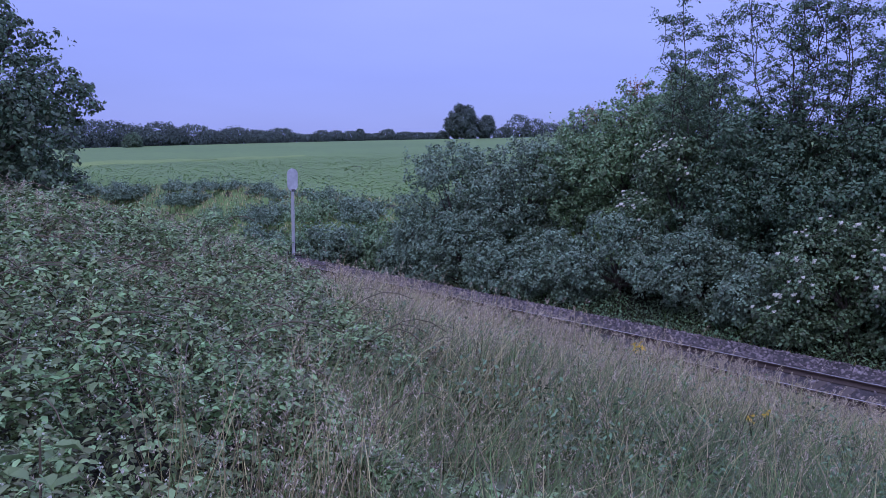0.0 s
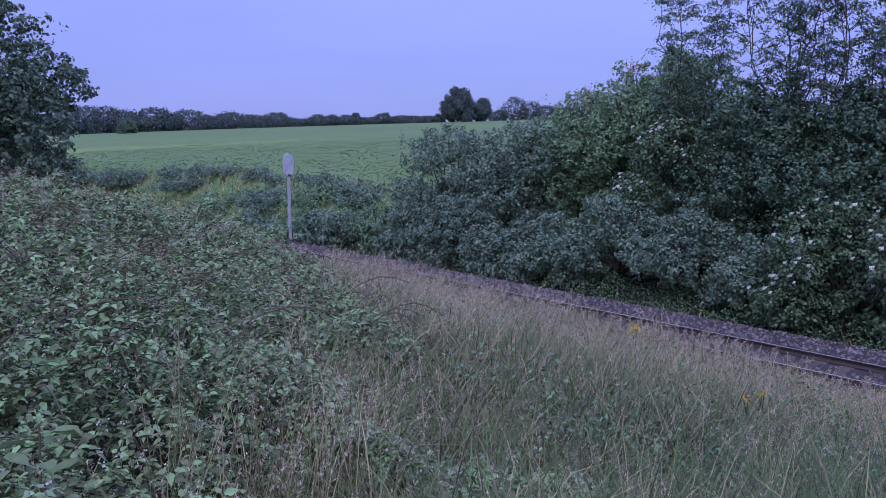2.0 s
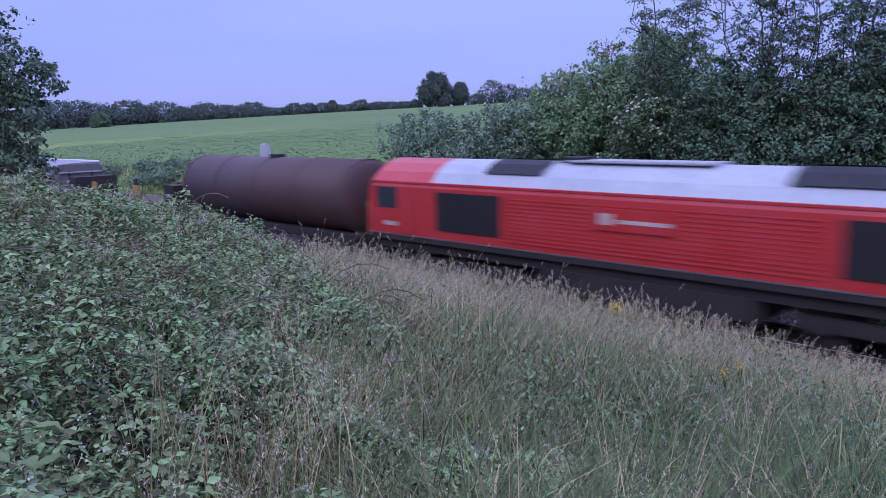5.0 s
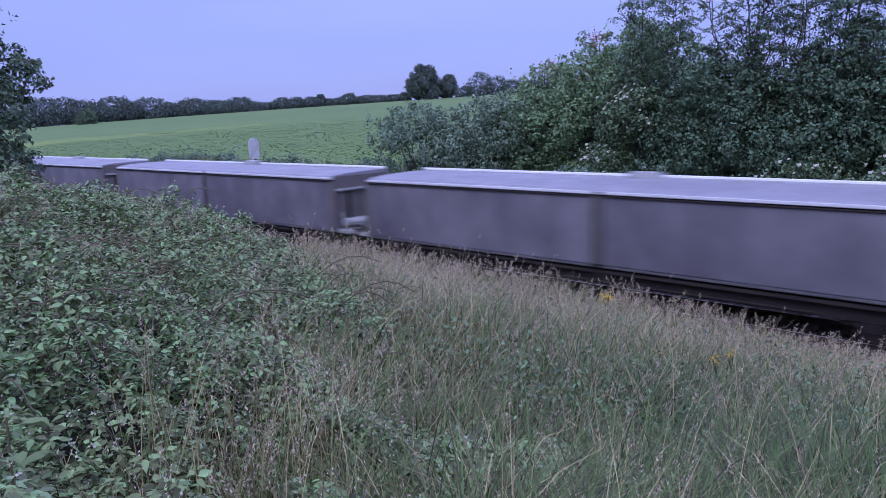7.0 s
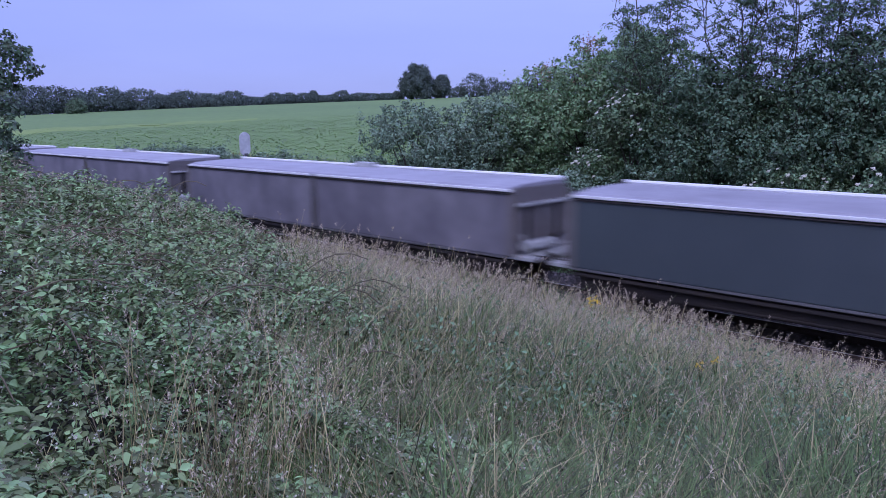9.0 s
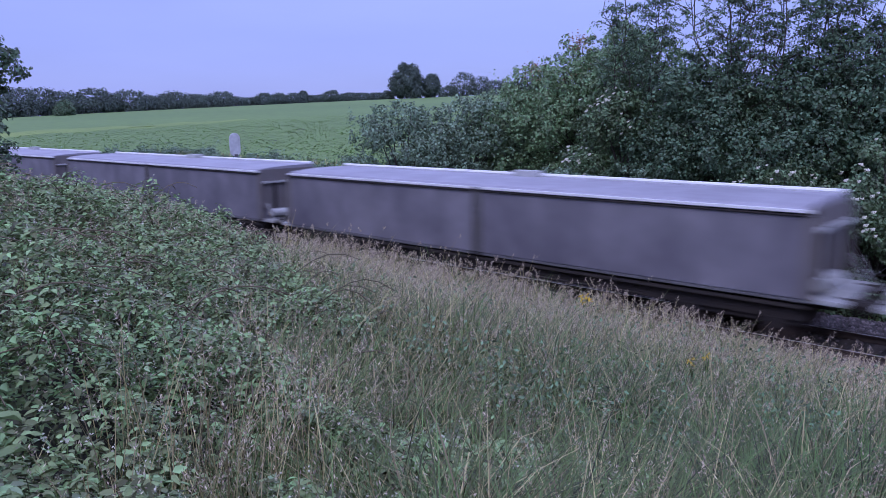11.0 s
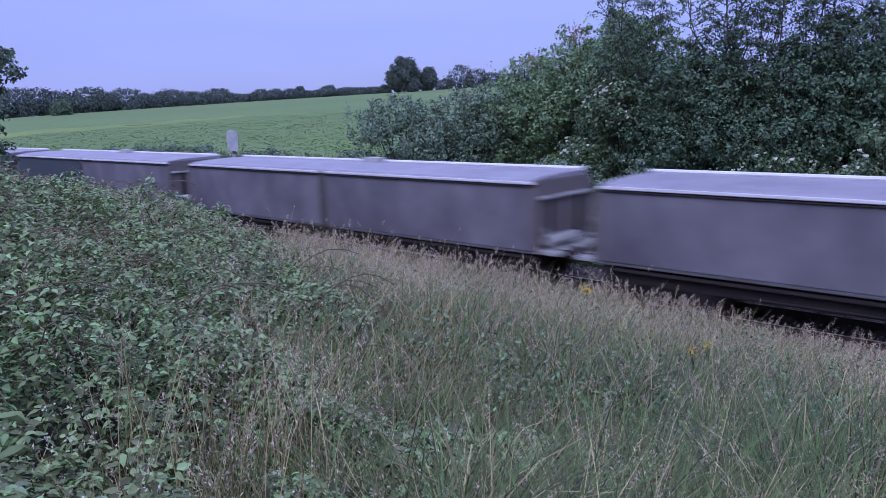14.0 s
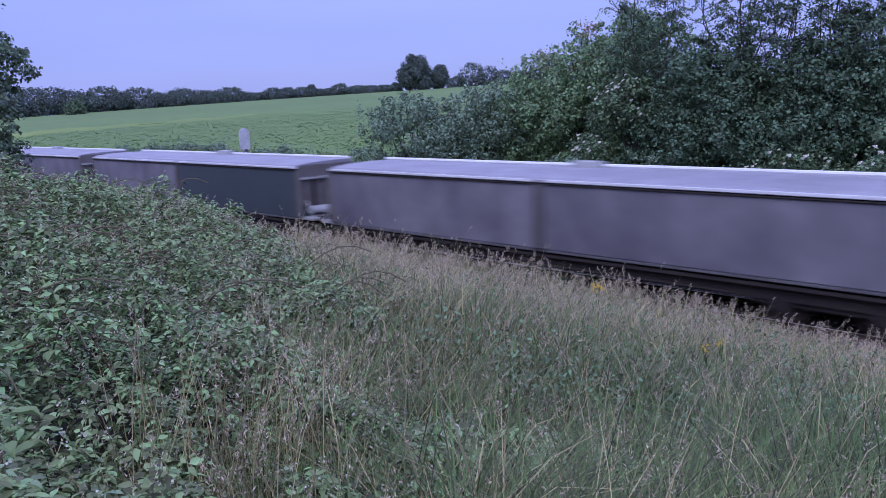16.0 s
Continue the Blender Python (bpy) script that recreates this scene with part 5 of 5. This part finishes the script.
def build_hopper(front=False, rear=False):
    """A long covered hopper of two boxes on one frame, under sheets."""
    wag = tagged(new("covered_hopper_wagon"), "grey covered hopper wagon with one cleaner slate-blue box" if front or rear else "weathered grey covered hopper wagon with pale grey top sheet", "wagon", "hopper wagons of the train")
    for x0, x1, clean in ((0.13, 8.95, front), (-8.95, -0.13, rear)):
        colour = M_WAGON_CLEAN if clean else M_WAGON
        prof = [(-1.36, 1.08), (-1.38, 2.86), (1.38, 2.86), (1.36, 1.08)]
        b = part("hopper_body", prism(prof, x0, x1), colour, wag, "slate-blue steel side" if clean else "weathered grey steel side", bevel=0.03)
        # cover: shallow ridge, rolled over the top rail
        cov = [(-1.34, 2.9), (-1.35, 2.98), (-1.26, 3.04), (-0.6, 3.1), (0, 3.12), (0.6, 3.13), (1.26, 3.12), (1.35, 3.0), (1.34, 2.9)]
        part("cover", prism(cov, x0 + 0.06 if x0 < 0 else 0.004, x1 - 0.06 if x1 > 0 else -0.004), M_COVER, b, "grey roll-over cover sheet")
        for s in (-1, 1):
            part("top_rail", box(x0, s * 1.39 - 0.045, 2.845, x1, s * 1.39 + 0.015, 2.885), M_DARK, b, "dark top rail", bevel=0.015)
            part("cover_edge", box(x0 + 0.02, s * 1.37 - 0.04, 2.915, x1 - 0.02, s * 1.37 + 0.025, 2.99), M_EDGE, b, "pale edge bar of the cover", bevel=0.012)
            part("bottom_rail", box(x0, s * 1.38 - 0.05, 1.03, x1, s * 1.38 + 0.04, 1.085), M_SOLE, b, bevel=0.012)
            part("lower_sill", box(x0, s * 1.33 - 0.05, 0.88, x1, s * 1.33 + 0.05, 0.97), M_DARK, b, bevel=0.01)
        part("sheet_roller", rod((x0 + 0.1, 1.27, 3.16), (x1 - 0.1, 1.27, 3.16), 0.06), M_EDGE, b, "pale roller tube of the sheet")
        for xe in (x0, x1):
            outer = abs(xe) > 5
            w = 1 if xe > (x0 + x1) / 2 else -1
            part("end_panel", box(xe - 0.02, -1.3, 1.5, xe + 0.04 * w + 0.02, 1.3, 3.02), M_END, b, "grey end panel", bevel=0.02)
            part("end_rail", box(xe - 0.03, -1.3, 2.5, xe + 0.14 * w + 0.03, 1.3, 2.58), M_STEEL if outer else M_DARK, b, bevel=0.01)
            part("corner_post", box(xe - (0.12 if outer else 0.02), -1.4, 1.1, xe + (0.12 if outer else 0.02), -1.28, 2.86), M_END, b, bevel=0.02)
            part("corner_post", box(xe - (0.12 if outer else 0.02), 1.28, 1.1, xe + (0.12 if outer else 0.02), 1.4, 2.86), M_END, b, bevel=0.02)
            if outer:
                for s in (-0.7, 0.7):
                    part("end_stanchion", box(xe - 0.02, s - 0.06, 1.2, xe + 0.1 * w + 0.02, s + 0.06, 2.6), M_DARK, b, bevel=0.01)
        part("hopper_foot", prism([(-1.2, 1.08), (1.2, 1.08), (0.45, 0.45), (-0.45, 0.45)], x0 + 2.2, x1 - 2.2), M_DARK, b, "dark discharge chute")
    part("centre_sill", box(-9.3, -0.4, 0.72, 9.3, 0.4, 1.06), M_DARK, wag, "dark centre sill", bevel=0.02)
    for s in (-1, 1):
        part("underframe_side", box(-8.9, s * 1.12 - 0.06, 0.56, 8.9, s * 1.12 + 0.06, 0.92), M_DARK, wag, "dark underframe girder", bevel=0.02)
        part("brake_rod", rod((-5.2, s * 1.2, 0.62), (5.2, s * 1.2, 0.62), 0.03), M_DARK, wag)
    part("data_panel", box(-0.1, -1.4, 2.24, 0.1, -1.36, 2.36), M_SOLE, wag, "small pale data panel")
    part("mid_post", box(-0.13, -1.33, 1.1, 0.13, 1.33, 2.86), M_SOLE, wag, "grey divider between the boxes")
    part("sheet_motor", box(-0.45, 0.9, 3.02, 0.45, 1.35, 3.3), M_STEEL, wag, "grey housing of the sheet gear", bevel=0.03)
    for w in (-1, 1):
        deck = part("end_platform", box(w * 9.25 - 0.4, -1.3, 1.02, w * 9.25 + 0.4, 1.3, 1.12), M_STEEL, wag, "pale end platform", bevel=0.015)
        part("brake_gear", rod((w * 9.1, -1.0, 1.36), (w * 9.1, 0.4, 1.36), 0.14, seg=16), M_STEEL, deck, "pale brake cylinder")
        for s in (-1.2, 1.2):
            part("handrail", rod((w * 9.55, s, 1.1), (w * 9.2, s, 1.75), 0.025), M_STEEL, deck)
        part("handrail", rod((w * 9.55, -1.2, 1.4), (w * 9.55, 1.2, 1.4), 0.022), M_STEEL, deck)
        bogie(wag, w * 7.3, 2.0)
    buffers(wag, 9.45, 1), buffers(wag, -9.45, -1)
    return wag


SPEED, FRONT_AT_4 = 24.1, 22.99
SLATE = {2: (False, True), 10: (False, True), 12: (True, False)}


def build_train():
    """Things of the train with the distance of each middle behind the leading end."""
    out = [(build_loco(), 10.35), (build_tank(), 28.1), (build_flat(), 42.1)]
    made = {}
    for k in range(17):
        c = SLATE.get(k, (False, False))
        if c in made:
            ob = copy_thing(made[c], Matrix.Identity(4))
        else:
            ob = made[c] = build_hopper(*c)
        out.append((ob, 50.35 + 8.95 + k * UNIT))
    return out


TRAIN = build_train()


def motions():
    """Everything that runs along the line."""
    for ob, behind in TRAIN:
        rows = []
        for k in range(65):
            t = k * 0.25
            lag = float(np.interp(t, [9.2, 11.5, 12.0, 12.5, 13.0, 13.5, 14.5], [0, 0.6, 1.2, 1.2, 0.55, 0.5, 0]))
            u = FRONT_AT_4 - SPEED * (t - 4.0) + behind + lag
            x, y, a = on_track(u)
            rows.append((t, pose(float(x), float(y), 0.0, 0, 0, math.degrees(float(a)) + 180)))
        walk(ob, rows)


motions()
